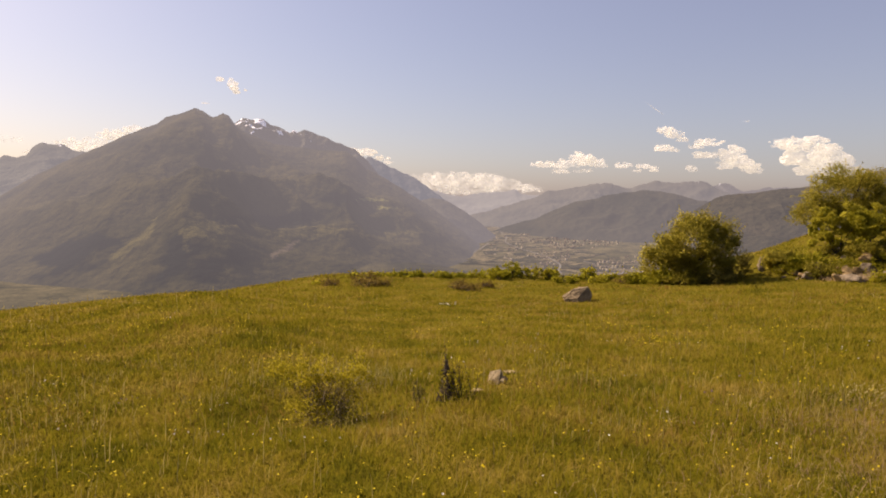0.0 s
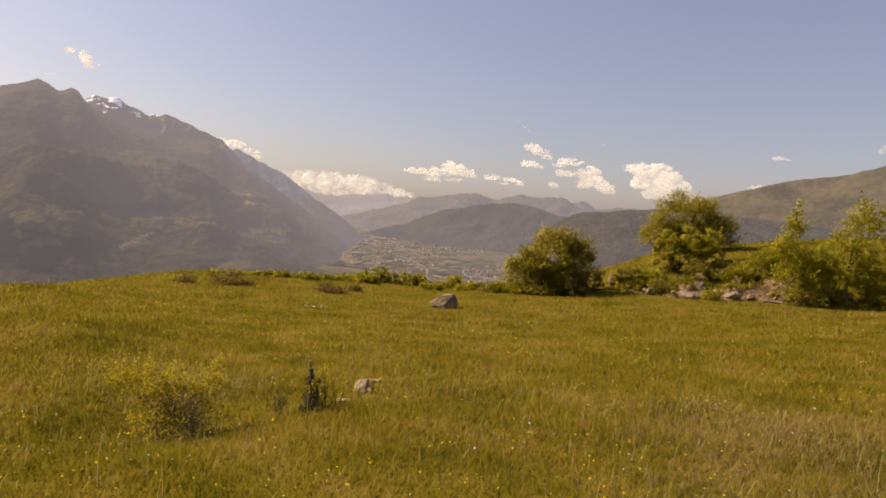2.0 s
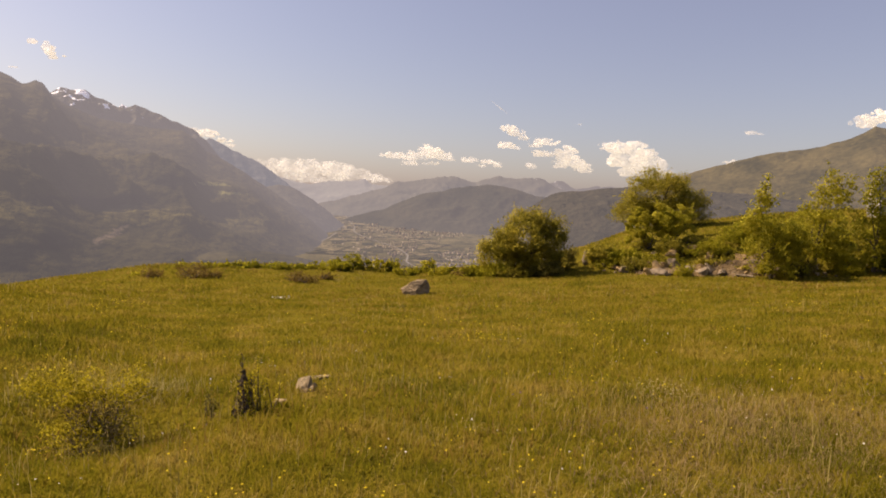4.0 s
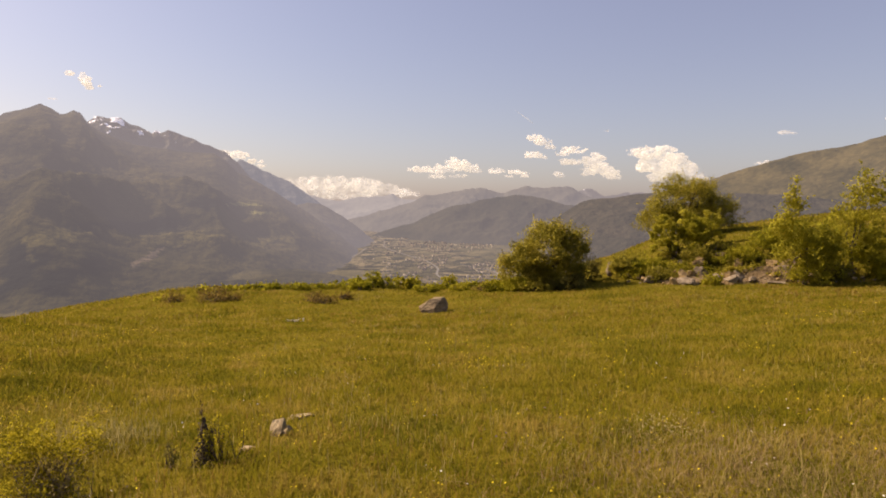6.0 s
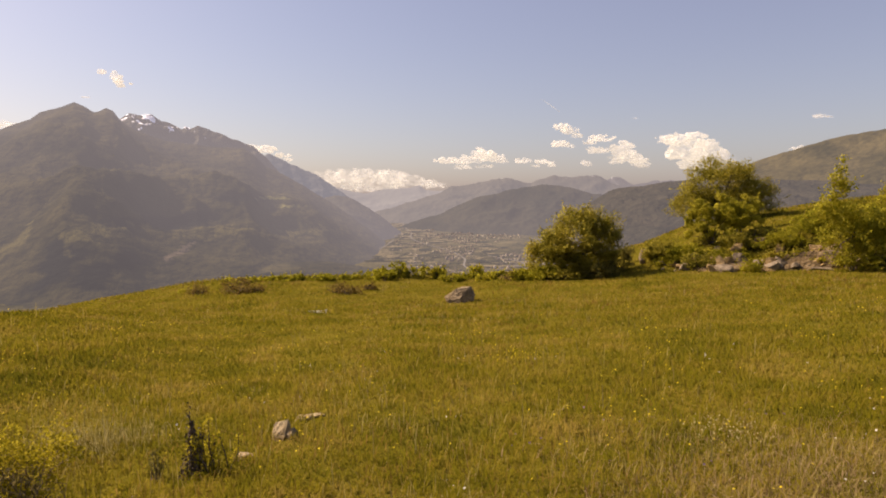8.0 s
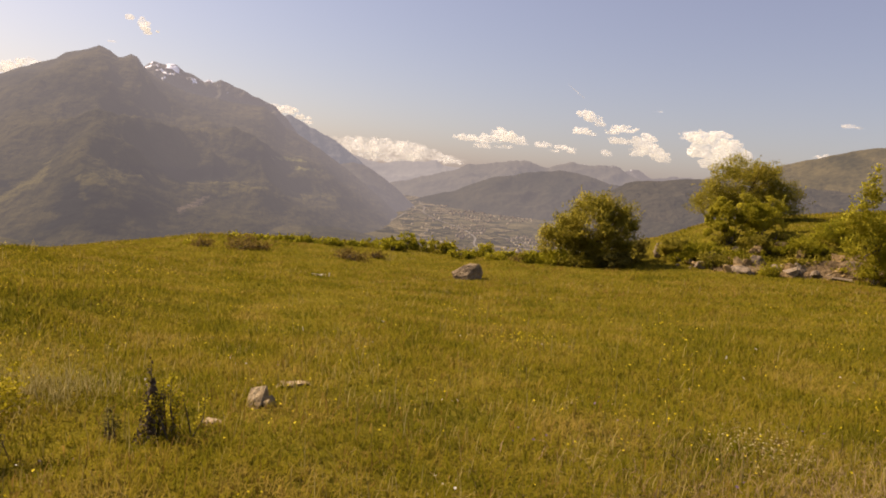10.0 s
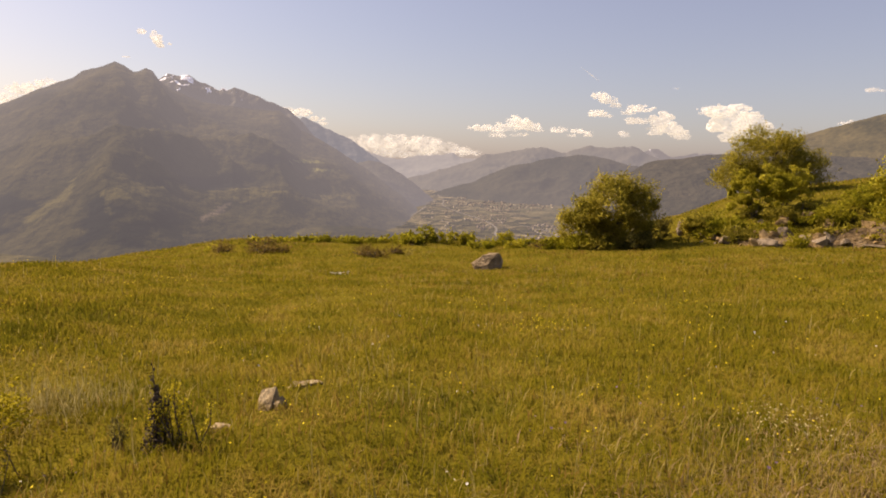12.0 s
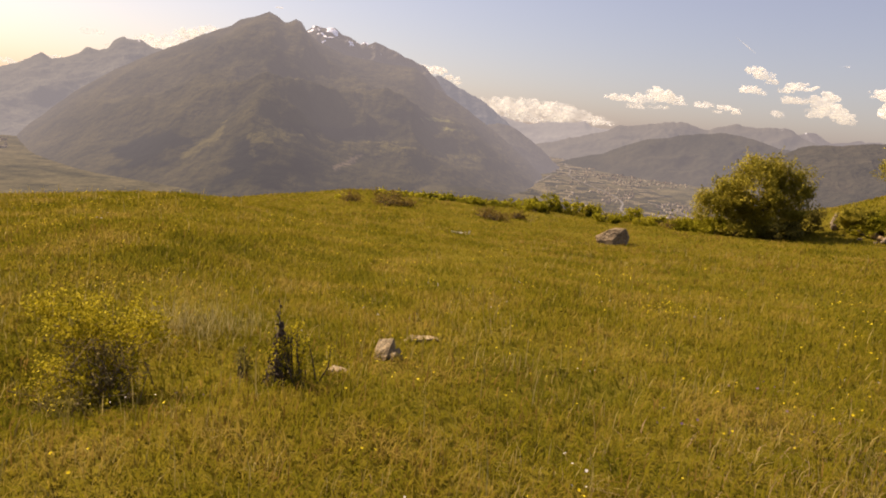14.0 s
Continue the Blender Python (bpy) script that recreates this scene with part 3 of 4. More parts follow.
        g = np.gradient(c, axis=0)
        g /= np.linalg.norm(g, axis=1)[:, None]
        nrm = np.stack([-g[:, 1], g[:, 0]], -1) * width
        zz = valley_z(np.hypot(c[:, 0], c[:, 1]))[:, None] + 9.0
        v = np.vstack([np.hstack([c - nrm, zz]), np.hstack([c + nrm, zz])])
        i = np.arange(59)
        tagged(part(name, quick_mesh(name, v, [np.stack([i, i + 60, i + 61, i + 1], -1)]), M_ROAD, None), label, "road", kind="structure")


build_valley()


# ---- sky: clouds ----
def cloud_material(name, thin_low, thin_high):
    """White cloud skin, broken and see-through in places; an added glow lifts its shaded lumps."""
    m = material(name, [(0.3, (0.52, 0.51, 0.48)), (0.7, (0.60, 0.59, 0.55))], scale=0.01, fine=0.06, rough=1.0, bump=0, spec=0.0, translucent=0.4, glow=(0.88, 0.90, 0.83), glow_power=0.58)
    n, l = m.node_tree.nodes, m.node_tree.links
    out = n["Material Output"]
    body = out.inputs["Surface"].links[0].from_socket
    geo, tex, rise = n.new("ShaderNodeNewGeometry"), n.new("ShaderNodeTexNoise"), n.new("ShaderNodeMapRange")
    tex.inputs["Scale"].default_value, tex.inputs["Detail"].default_value = 0.009, 2.0
    l.new(geo.outputs["Position"], tex.inputs["Vector"])
    l.new(tex.outputs["Fac"], rise.inputs["Value"])
    rise.inputs["From Min"].default_value, rise.inputs["From Max"].default_value = 0.38, 0.62
    rise.inputs["To Min"].default_value, rise.inputs["To Max"].default_value = thin_low, thin_high
    clear, mix = n.new("ShaderNodeBsdfTransparent"), n.new("ShaderNodeMixShader")
    l.new(rise.outputs[0], mix.inputs[0])
    l.new(body, mix.inputs[1])
    l.new(clear.outputs[0], mix.inputs[2])
    l.new(mix.outputs[0], out.inputs["Surface"])
    return m


M_CLOUD = cloud_material("cloud_white", 0.12, 0.85)
M_CLOUD_BANK = cloud_material("cloud_bank", 0.5, 0.93)
M_CLOUD_THIN = cloud_material("cloud_thin", 0.66, 0.98)


def cloud(label, puffs, seed, mat=M_CLOUD, far=4650.0):
    """A cloud of billows, each fused into one lumpy skin; puffs: azimuth, elevation, half width and half height in degrees."""
    r = np.random.default_rng(seed)
    root = new("cloud")
    for a, e, w, h in puffs:
        w, h = w * 1.25, h * 1.2
        bm = bmesh.new()
        for _ in range(min(60, max(10, int(20 * w / h)))):
            q, p = r.uniform(0, 6.283), r.uniform(0, 1) ** 0.6
            px, py = p * math.cos(q), p * math.sin(q)
            size = far * radians(h) * r.uniform(0.25, 0.62) * (1.2 - 0.55 * p)
            aa, ee = radians(a + px * w * 1.15), radians(e + max(py, -0.5) * h * 1.15)
            d = far + r.normal() * 25
            c = Vector((d * math.sin(aa) * math.cos(ee), d * math.cos(aa) * math.cos(ee), d * math.sin(ee)))
            got = bmesh.ops.create_icosphere(bm, subdivisions=2, radius=1.0)
            o = Vector(r.uniform(0, 50, 3))
            st = Vector((r.uniform(1.0, 1.6), 1.0, r.uniform(0.75, 1.0))) * size
            for v in got["verts"]:
                k = 1 + 0.35 * noise.fractal(v.co * 1.5 + o, 0.9, 2.0, 3)
                v.co = Vector((v.co.x * st.x, v.co.y * st.y, v.co.z * st.z)) * k + c
        ob = part("billow", bm, mat, root)
        fuse = ob.modifiers.new("fuse", "REMESH")
        fuse.mode, fuse.voxel_size, fuse.use_smooth_shade = "VOXEL", 5.0, True
        ease = ob.modifiers.new("ease", "SMOOTH")
        ease.factor, ease.iterations = 0.5, 7
    return tagged(root, label, "cloud", "clouds over the valley")


cloud("small white cumulus puffs in the upper sky", [(-29.4, 10.25, 0.28, 0.2), (-28.45, 9.85, 0.28, 0.4), (-28.15, 9.45, 0.3, 0.28), (-27.4, 9.5, 0.14, 0.1)], 1)
cloud("white cloud resting on the ridge crest", [(-18.4, 4.75, 0.7, 0.22), (-17.2, 4.6, 0.8, 0.3), (-15.9, 4.15, 0.7, 0.2), (-15.2, 3.75, 0.5, 0.15)], 2)
cloud("long pale cloud bank over the valley head", [(-13, 2.1, 1.4, 0.45), (-11, 2.2, 1.6, 0.5), (-9, 2.3, 1.6, 0.5), (-7, 2.25, 1.5, 0.55), (-5.2, 2.1, 1.4, 0.45), (-3.6, 1.8, 1.3, 0.32), (-2.2, 1.55, 0.9, 0.22), (-11.5, 1.5, 2.0, 0.4), (-8.5, 1.4, 2.2, 0.4), (-5.5, 1.4, 2.0, 0.35)], 3, M_CLOUD_BANK, far=4900.0)
cloud("flat-based cumulus cloud over the far ranges", [(-1.3, 3.75, 0.8, 0.25), (0.5, 3.75, 1.1, 0.32), (1.9, 4.3, 0.8, 0.4), (2.9, 3.95, 0.9, 0.3), (3.7, 3.7, 0.5, 0.2), (0.3, 3.15, 0.7, 0.2), (2.1, 3.2, 0.8, 0.16)], 4)
cloud("small broken white clouds", [(5.6, 3.65, 0.6, 0.22), (7.3, 3.55, 0.5, 0.2), (8.2, 3.3, 0.3, 0.2), (11.2, 3.3, 0.3, 0.2), (6.8, 3.2, 0.5, 0.12)], 5)
cloud("scattered white cumulus chain", [(8.95, 6.55, 0.55, 0.28), (9.7, 6.2, 0.6, 0.28), (10.4, 5.75, 0.4, 0.18), (8.9, 5.1, 0.6, 0.28), (9.8, 4.85, 0.3, 0.15), (12.3, 5.45, 1.0, 0.26), (11.4, 5.2, 0.5, 0.2), (12.2, 4.45, 0.9, 0.26), (14.1, 4.5, 0.7, 0.5), (13.6, 3.6, 0.5, 0.3), (14.9, 3.75, 0.7, 0.45), (15.7, 3.3, 0.6, 0.35), (11.0, 3.4, 0.35, 0.2)], 6)
cloud("large billowing white cumulus cloud", [(17.7, 5.25, 0.6, 0.3), (18.6, 5.15, 0.8, 0.45), (19.8, 5.0, 0.9, 0.5), (19.6, 4.2, 1.2, 0.7), (20.9, 4.1, 0.9, 0.7), (21.8, 3.5, 0.9, 0.55), (18.4, 4.0, 0.5, 0.4), (22.6, 3.0, 0.6, 0.3), (20.5, 3.2, 1.2, 0.5)], 7)
cloud("faint thin cloud scraps", [(15.1, 7.1, 0.45, 0.1)], 8, M_CLOUD_THIN)
cloud("faint thin cloud scraps", [(28.9, 6.5, 0.35, 0.16), (29.6, 6.4, 0.3, 0.1)], 9, M_CLOUD_THIN)
cloud("small cloud behind the mountain crest", [(27.7, 4.1, 0.6, 0.18)], 10)
cloud("white cloud rising behind the summit", [(36.6, 7.2, 0.7, 0.4), (37.6, 7.5, 0.9, 0.4), (39, 7.4, 1.0, 0.5)], 11)
cloud("long white cloud behind the massif shoulder", [(-42.6, 3.6, 0.8, 0.25), (-41, 4.0, 1.1, 0.4), (-39.3, 4.4, 1.2, 0.4), (-37.4, 5.2, 1.0, 0.35), (-36, 5.8, 0.8, 0.25), (-50, 1.6, 1.3, 0.2), (-47, 2.2, 1.0, 0.2)], 12)
cloud("small white cloud puff", [(-44.5, 4.5, 0.7, 0.25)], 13, M_CLOUD_THIN)
cloud("small white cloud puff", [(-30.6, 8.25, 0.5, 0.1)], 14, M_CLOUD_THIN)
# vapour trail
def trail():
    a0, a1, d = (7.2, 9.0), (8.8, 7.85), 4600
    def at(p):
        return Vector((d * math.sin(radians(p[0])) * math.cos(radians(p[1])), d * math.cos(radians(p[0])) * math.cos(radians(p[1])), d * math.sin(radians(p[1]))))
    p, q = at(a0), at(a1)
    pts = [p.lerp(q, k / 8) for k in range(9)]
    ob = part("vapour_trail", tube(pts, [1.2 + 0.25 * k for k in range(9)], 6), M_CLOUD, None)
    return tagged(ob, "thin white vapour trail of an aircraft", "vapour trail")


trail()


def settle(ob):
    """Bakes a fused skin; loose lumps become billows of their own, specks go."""
    me = bpy.data.meshes.new_from_object(ob.evaluated_get(bpy.context.evaluated_depsgraph_get()))
    ob.modifiers.clear()
    n = len(me.vertices)
    co, edge = np.empty(n * 3), np.empty(len(me.edges) * 2, int)
    me.vertices.foreach_get("co", co)
    me.edges.foreach_get("vertices", edge)
    co, edge = co.reshape(-1, 3), edge.reshape(-1, 2)
    mark = np.arange(n)
    while True:
        low = np.minimum(mark[edge[:, 0]], mark[edge[:, 1]])
        was = mark.copy()
        np.minimum.at(mark, edge[:, 0], low)
        np.minimum.at(mark, edge[:, 1], low)
        mark = mark[mark]
        if (mark == was).all():
            break
    quads = np.array([p.vertices[:] for p in me.polygons if len(p.vertices) == 4])
    ids, sizes = np.unique(mark, return_counts=True)
    mat, first = ob.data.materials[0], True
    for i in ids[np.argsort(-sizes)]:
        own = np.flatnonzero(mark == i)
        if len(own) < 30 and not first:
            continue
        index = np.full(n, -1)
        index[own] = np.arange(len(own))
        piece = quick_mesh("billow", co[own], [index[quads[mark[quads[:, 0]] == i]]])
        if first:
            piece.materials.append(mat)
            ob.data, first = piece, False
            smooth(ob)
        else:
            smooth(part("billow", piece, mat, ob.parent))
    bpy.data.meshes.remove(me)


for lump in [o for o in bpy.data.objects if o.name.startswith("billow")]:
    settle(lump)


# ---- rocks ----
def rock_mesh(name, size, seed, cuts=2, sharp=0.35):
    """An angular stone: the hull of random points, its edges worn and its faces roughened."""
    bm = bmesh.new()
    r = np.random.default_rng(seed)
    for _ in range(14):
        d = r.normal(size=3)
        d /= np.linalg.norm(d)
        d = np.sign(d) * np.abs(d) ** 0.75
        bm.verts.new(d / np.linalg.norm(d) * r.uniform(0.8, 1.05))
    got = bmesh.ops.convex_hull(bm, input=bm.verts[:])
    bmesh.ops.delete(bm, geom=[v for v in got["geom_interior"] if isinstance(v, bmesh.types.BMVert)], context="VERTS")
    bmesh.ops.dissolve_limit(bm, angle_limit=0.2, verts=bm.verts[:], edges=bm.edges[:])
    bmesh.ops.bevel(bm, geom=bm.edges[:], offset=0.03, segments=1, affect="EDGES")
    bmesh.ops.triangulate(bm, faces=bm.faces[:])
    if cuts > 1:
        bmesh.ops.subdivide_edges(bm, edges=bm.edges[:], cuts=cuts - 1, use_grid_fill=True)
    for v in bm.verts:
        v.co += v.co.normalized() * noise.fractal(v.co * 2.5 + Vector((seed, 0, 0)), 0.8, 2.0, 4) * 0.05
        v.co = Vector((v.co.x * size[0], v.co.y * size[1], v.co.z * size[2]))
    me = bpy.data.meshes.new(name)
    bm.to_mesh(me)
    bm.free()
    return me


def put_rock(name, label, x, y, size, seed, turn=0, sink=0.25, mat=None, category="rock", group="", cuts=2, z=None, tip=0):
    ob = part(name, rock_mesh(name, size, seed, cuts), mat or M_ROCK, None)
    base = float(ground_z(x, y)) if z is None else z
    ob.matrix_world = pose(x, y, base + size[2] * (1 - 2 * sink) * 0.8, tip, 0, turn)
    return tagged(ob, label, category, group)




def boulder(x, y, turn):
    """A wedge-shaped block: low to one side, a steep broken face on the other."""
    bm = bmesh.new()
    for p in ((-0.66, -0.05, 0.24), (-0.55, 0.30, 0.22), (-0.20, -0.20, 0.55), (0.36, -0.20, 0.66), (0.42, 0.25, 0.62), (0.02, 0.40, 0.58), (0.55, -0.12, 0.26), (0.58, 0.22, 0.30),
              (0.46, -0.30, -0.25), (0.10, -0.46, -0.25), (-0.02, -0.44, 0.20), (-0.42, -0.22, -0.25), (-0.46, -0.24, 0.14), (0.45, 0.40, -0.25), (-0.30, 0.45, -0.25)):
        bm.verts.new(p)
    bmesh.ops.convex_hull(bm, input=bm.verts[:])
    bmesh.ops.dissolve_limit(bm, angle_limit=0.12, verts=bm.verts[:], edges=bm.edges[:])
    bmesh.ops.bevel(bm, geom=bm.edges[:], offset=0.015, segments=1, affect="EDGES")
    bmesh.ops.triangulate(bm, faces=bm.faces[:])
    bmesh.ops.subdivide_edges(bm, edges=bm.edges[:], cuts=2, use_grid_fill=True)
    for v in bm.verts:
        v.co += v.co.normalized() * noise.fractal(v.co * 5.0, 0.8, 2.0, 4) * 0.02
    ob = part("boulder", bm, M_BOULDER, None)
    ob.matrix_world = pose(x, y, float(ground_z(x, y)) - 0.02, 0, 0, turn)
    return tagged(ob, "large angular grey boulder lying in the meadow", "boulder")


boulder(0.1, 25.4, 0)
put_rock("stone", "pale pointed stone in the grass", -1.53, 6.02, (0.12, 0.10, 0.165), 12, 60, 0.32, category="stone", mat=M_STONE, cuts=2)
put_rock("stone", "pale pinkish half-buried stone", -1.44, 6.02, (0.09, 0.07, 0.09), 19, 70, 0.35, category="stone", mat=M_STONE, cuts=2)
put_rock("stone", "flat pale stone slab in the grass", -1.52, 6.76, (0.15, 0.08, 0.04), 14, 10, 0.25, category="stone", mat=M_STONE, cuts=2)
put_rock("stone", "flat pale stone slab in the grass", -1.41, 6.84, (0.13, 0.06, 0.036), 15, 20, 0.2, category="stone", mat=M_STONE, cuts=2)
put_rock("stone", "low pinkish stone sunk in turf", -1.67, 5.46, (0.09, 0.06, 0.05), 16, 0, 0.3, category="stone", mat=M_STONE, cuts=2)

# stones of the bank: x, y, half width, half height
BANK_STONES = [(9.2, 32.3, 0.3, 0.32), (10.3, 30.9, 0.45, 0.28), (12.5, 31.3, 0.35, 0.3), (12.3, 30.3, 0.55, 0.34), (11.95, 29.0, 0.72, 0.42), (12.9, 29.6, 0.5, 0.45),
               (14.5, 31.2, 0.5, 0.35), (13.9, 28.8, 0.62, 0.5), (14.7, 28.4, 0.4, 0.4), (16.0, 29.2, 0.6, 0.8), (16.6, 28.5, 0.9, 0.55), (15.6, 27.9, 0.95, 0.2),
               (17.4, 28.3, 0.35, 0.5), (19.2, 28.6, 0.5, 0.4), (20.6, 28.2, 0.5, 0.4)]
for k, (bx, by, bw, bh) in enumerate(BANK_STONES):
    pink = k in (1, 6, 9, 10)
    put_rock("bank_stone", "pinkish weathered stone on the grassy bank" if pink else "grey weathered stone on the grassy bank", bx, by, (bw * 0.72, bw * 0.6, bh * 0.72), 40 + k, 37 * k, 0.22,
             mat=M_PINK if pink else M_ROCK, category="stone", group="stones of the bank", cuts=2)
r = np.random.default_rng(76)
for k in range(30):
    row = k % 3
    bx = 10.6 + 6.9 * (k / 30) + r.normal() * 0.25
    by = float(wall_line(bx)) + 0.25 + 0.55 * row + r.uniform(-0.2, 0.2)
    bw, bh = r.uniform(0.18, 0.42) * (1.1 - 0.2 * row), r.uniform(0.16, 0.34)
    put_rock("bank_stone", "weathered tan stone in the rocky bank face" if k % 2 else "weathered grey stone in the rocky bank face", bx, by, (bw, bw * 0.8, bh), 140 + k, 61 * k, 0.25, mat=M_PINK if k % 2 else M_ROCK,
             category="stone", group="stones of the bank", cuts=1, tip=r.uniform(-20, 20))
r = np.random.default_rng(77)
for k in range(30):
    bx = r.uniform(8.8, 22.5)
    by = float(wall_line(bx)) + r.uniform(-0.2, 2.6) * r.uniform(0.2, 1)
    bw = r.uniform(0.08, 0.24)
    put_rock("bank_stone", "small broken stone on the grassy bank", bx, by, (bw, bw * 0.8, bw * r.uniform(0.5, 0.9)), 80 + k, 50 * k, 0.2, mat=M_PINK if k % 4 == 0 else M_ROCK,
             category="stone", group="stones of the bank", cuts=1)


def bank_cut():
    """The broken earth face between the stones at the foot of the bank."""
    xs, vs = np.linspace(10.4, 17.8, 150), np.linspace(0, 1, 26)
    u, v = np.meshgrid(xs, vs, indexing="ij")
    foot = wall_line(u)
    tall = 0.75 + 0.35 * wave(u * 1.1, u * 0, 61, 3)
    y = foot - 0.1 + v ** 1.4 * 1.3 + 0.22 * wave(u * 2.6, v * 5.0, 62, 4)
    z = ground_z(u, foot - 0.1) - 0.12 + v * tall * ramp01(10.4, 11.6, u) * (1 - ramp01(16.8, 17.8, u)) + 0.06 * wave(u * 5.0, v * 8.0, 63, 3)
    p = np.stack([u, y, z], -1).reshape(-1, 3)
    i, j = np.meshgrid(np.arange(149), np.arange(25), indexing="ij")
    q = np.stack([i * 26 + j, (i + 1) * 26 + j, (i + 1) * 26 + j + 1, i * 26 + j + 1], -1).reshape(-1, 4)
    tagged(part("earth_face", quick_mesh("earth_face", p, [q]), M_EARTH, None), "broken reddish-brown earth face of the stony bank", "earth bank", kind="structure")


bank_cut()
for ox, oy, ow, oh, oseed, oturn in ((27.9, 35.5, 1.0, 1.9, 33, 15), (28.9, 35.2, 0.9, 1.3, 34, 60), (27.2, 35.0, 0.7, 0.9, 35, 100)):
    put_rock("rock_outcrop", "tall pale grey rock outcrop behind the shrubs", ox, oy, (ow, ow * 0.8, oh), oseed, oturn, 0.25, mat=M_PALE, category="rock", group="rock outcrop", cuts=4)


r = np.random.default_rng(78)
for k in range(15):
    bx = 9.6 + 8.0 * (k / 15) + r.normal() * 0.2
    by = float(wall_line(bx)) + 0.5 + 2.2 * r.uniform() ** 1.3
    bw, bh = r.uniform(0.24, 0.55), r.uniform(0.26, 0.5)
    warm = k % 3 != 0
    put_rock("bank_stone", "reddish-brown weathered block set in the stony bank" if warm else "grey weathered block set in the stony bank", bx, by, (bw, bw * 0.75, bh), 340 + k, 53 * k, 0.18,
             mat=M_PINK if warm else M_ROCK, category="stone", group="stones of the bank", cuts=2)


# ---- trees and shrubs ----
def join(bms):
    out = bmesh.new()
    for b in bms:
        me = bpy.data.meshes.new("tmp")
        b.to_mesh(me)
        b.free()
        out.from_mesh(me)
        bpy.data.meshes.remove(me)
    return out


def leaves_mesh(name, centres, outward, size, r, droop=0.3):
    """One kite-shaped folded leaf at each centre."""
    n = len(centres)
    nrm = outward + r.normal(size=(n, 3)) * 0.7 + np.array([0, 0, 0.35])
    nrm /= np.linalg.norm(nrm, axis=1)[:, None]
    t = np.cross(nrm, r.normal(size=(n, 3)))
    t /= np.linalg.norm(t, axis=1)[:, None]
    b = np.cross(nrm, t)
    s = (size * r.uniform(0.6, 1.35, n))[:, None]
    v = np.stack([centres - t * s * 0.5, centres + b * s * 0.32 - nrm * s * 0.1, centres + t * s * 0.5, centres - b * s * 0.32 - nrm * s * 0.1], 1)
    f = np.arange(4 * n).reshape(n, 4)
    return quick_mesh(name, v.reshape(-1, 3), [f[:, [0, 1, 2]], f[:, [0, 2, 3]]])


def clumps_for(shape, count, r):
    """Clump centres spread over the shell and inside of ellipsoids (cx, cy, cz, rx, ry, rz)."""
    weights = np.array([s[3] * s[5] for s in shape])
    pick = r.choice(len(shape), count, p=weights / weights.sum())
    out = []
    for k in pick:
        c, rad = np.array(shape[k][:3]), np.array(shape[k][3:])
        d = r.normal(size=3)
        d /= np.linalg.norm(d)
        out.append((c + d * rad * r.uniform(0.45, 1.0), d))
    return out


def leafy(name, label, category, x, y, shape, leaves, leaf, clump, mat, seed, trunk=0.0, limbs=7, z=None, group="", clumps=90, lean=(0, 0), stem=0.02, split=False, shoots=0.5):
    """A tree or shrub: tapered trunk and limbs, a crown of leaf clumps. shape is given from its foot."""
    r = np.random.default_rng(seed)
    base = float(ground_z(x, y)) - 0.05 if z is None else z
    root = new(name)
    root.location = (x, y, base)
    wood = []
    top = max(s[2] for s in shape)
    fork = Vector((lean[0] * 0.4, lean[1] * 0.4, max(0.25, top * 0.35 if trunk else 0.1)))
    if trunk:
        wood.append(tube([Vector((0, 0, -0.1)), fork * 0.5 + Vector((0.04, 0, 0)), fork], [trunk * 1.25, trunk, trunk * 0.8], 8))
    spots = clumps_for(shape, clumps, r)
    for k in range(limbs):
        c = Vector(spots[k % len(spots)][0])
        start = fork * (r.uniform(0.6, 1.0) if trunk else 0.0) + (Vector((0, 0, 0)) if trunk else Vector((r.normal() * 0.12, r.normal() * 0.12, 0)))
        mid = start.lerp(c, 0.5) + Vector((r.normal() * 0.12, r.normal() * 0.12, 0.15))
        r0 = trunk * 0.5 if trunk else stem
        wood.append(tube([start, mid, c], [r0, r0 * 0.6, r0 * 0.2], 5))
    if split:
        for w in wood:
            part("twig", w, M_DRY_TWIG, root)
    else:
        for k, w in enumerate(wood):
            part("stem" if not trunk else "trunk" if k == 0 else "limb", w, M_BARK, root)
    per = leaves // len(spots)
    cs, outs = [], []
    for c, d in spots:
        q = r.normal(size=(per, 3))
        q *= (r.uniform(0.25, 1.0, per) ** 0.5 / np.linalg.norm(q, axis=1))[:, None]
        q *= clump * r.uniform(0.6, 1.3) * np.array([1.15, 1.15, 0.8])
        p = c + q
        cs.append(p)
        o = q / (np.linalg.norm(q, axis=1)[:, None] + 1e-6) * 0.6 + d * 0.4
        outs.append(o)
    # leafy shoots that break the outline
    for k in range(int(len(spots) * shoots)):
        c, d = spots[r.integers(len(spots))]
        way = d * np.array([1, 1, 0.6]) * 0.7 + np.array([0, 0, 0.7]) + r.normal(size=3) * 0.25
        way /= np.linalg.norm(way)
        n = max(8, per // 3)
        q = r.uniform(0.2, 1.0, n)[:, None]
        cs.append(c + way * q * clump * r.uniform(1.2, 2.6) + r.normal(size=(n, 3)) * clump * 0.16 * (1.25 - q))
        outs.append(np.repeat(way[None], n, 0))
    cs, outs = np.vstack(cs), np.vstack(outs)
    keep = cs[:, 2] > 0.03
    part("crown" if trunk else "foliage", leaves_mesh(name + "_leaves", cs[keep], outs[keep], leaf, r), mat, root)
    return tagged(root, label, category, group)


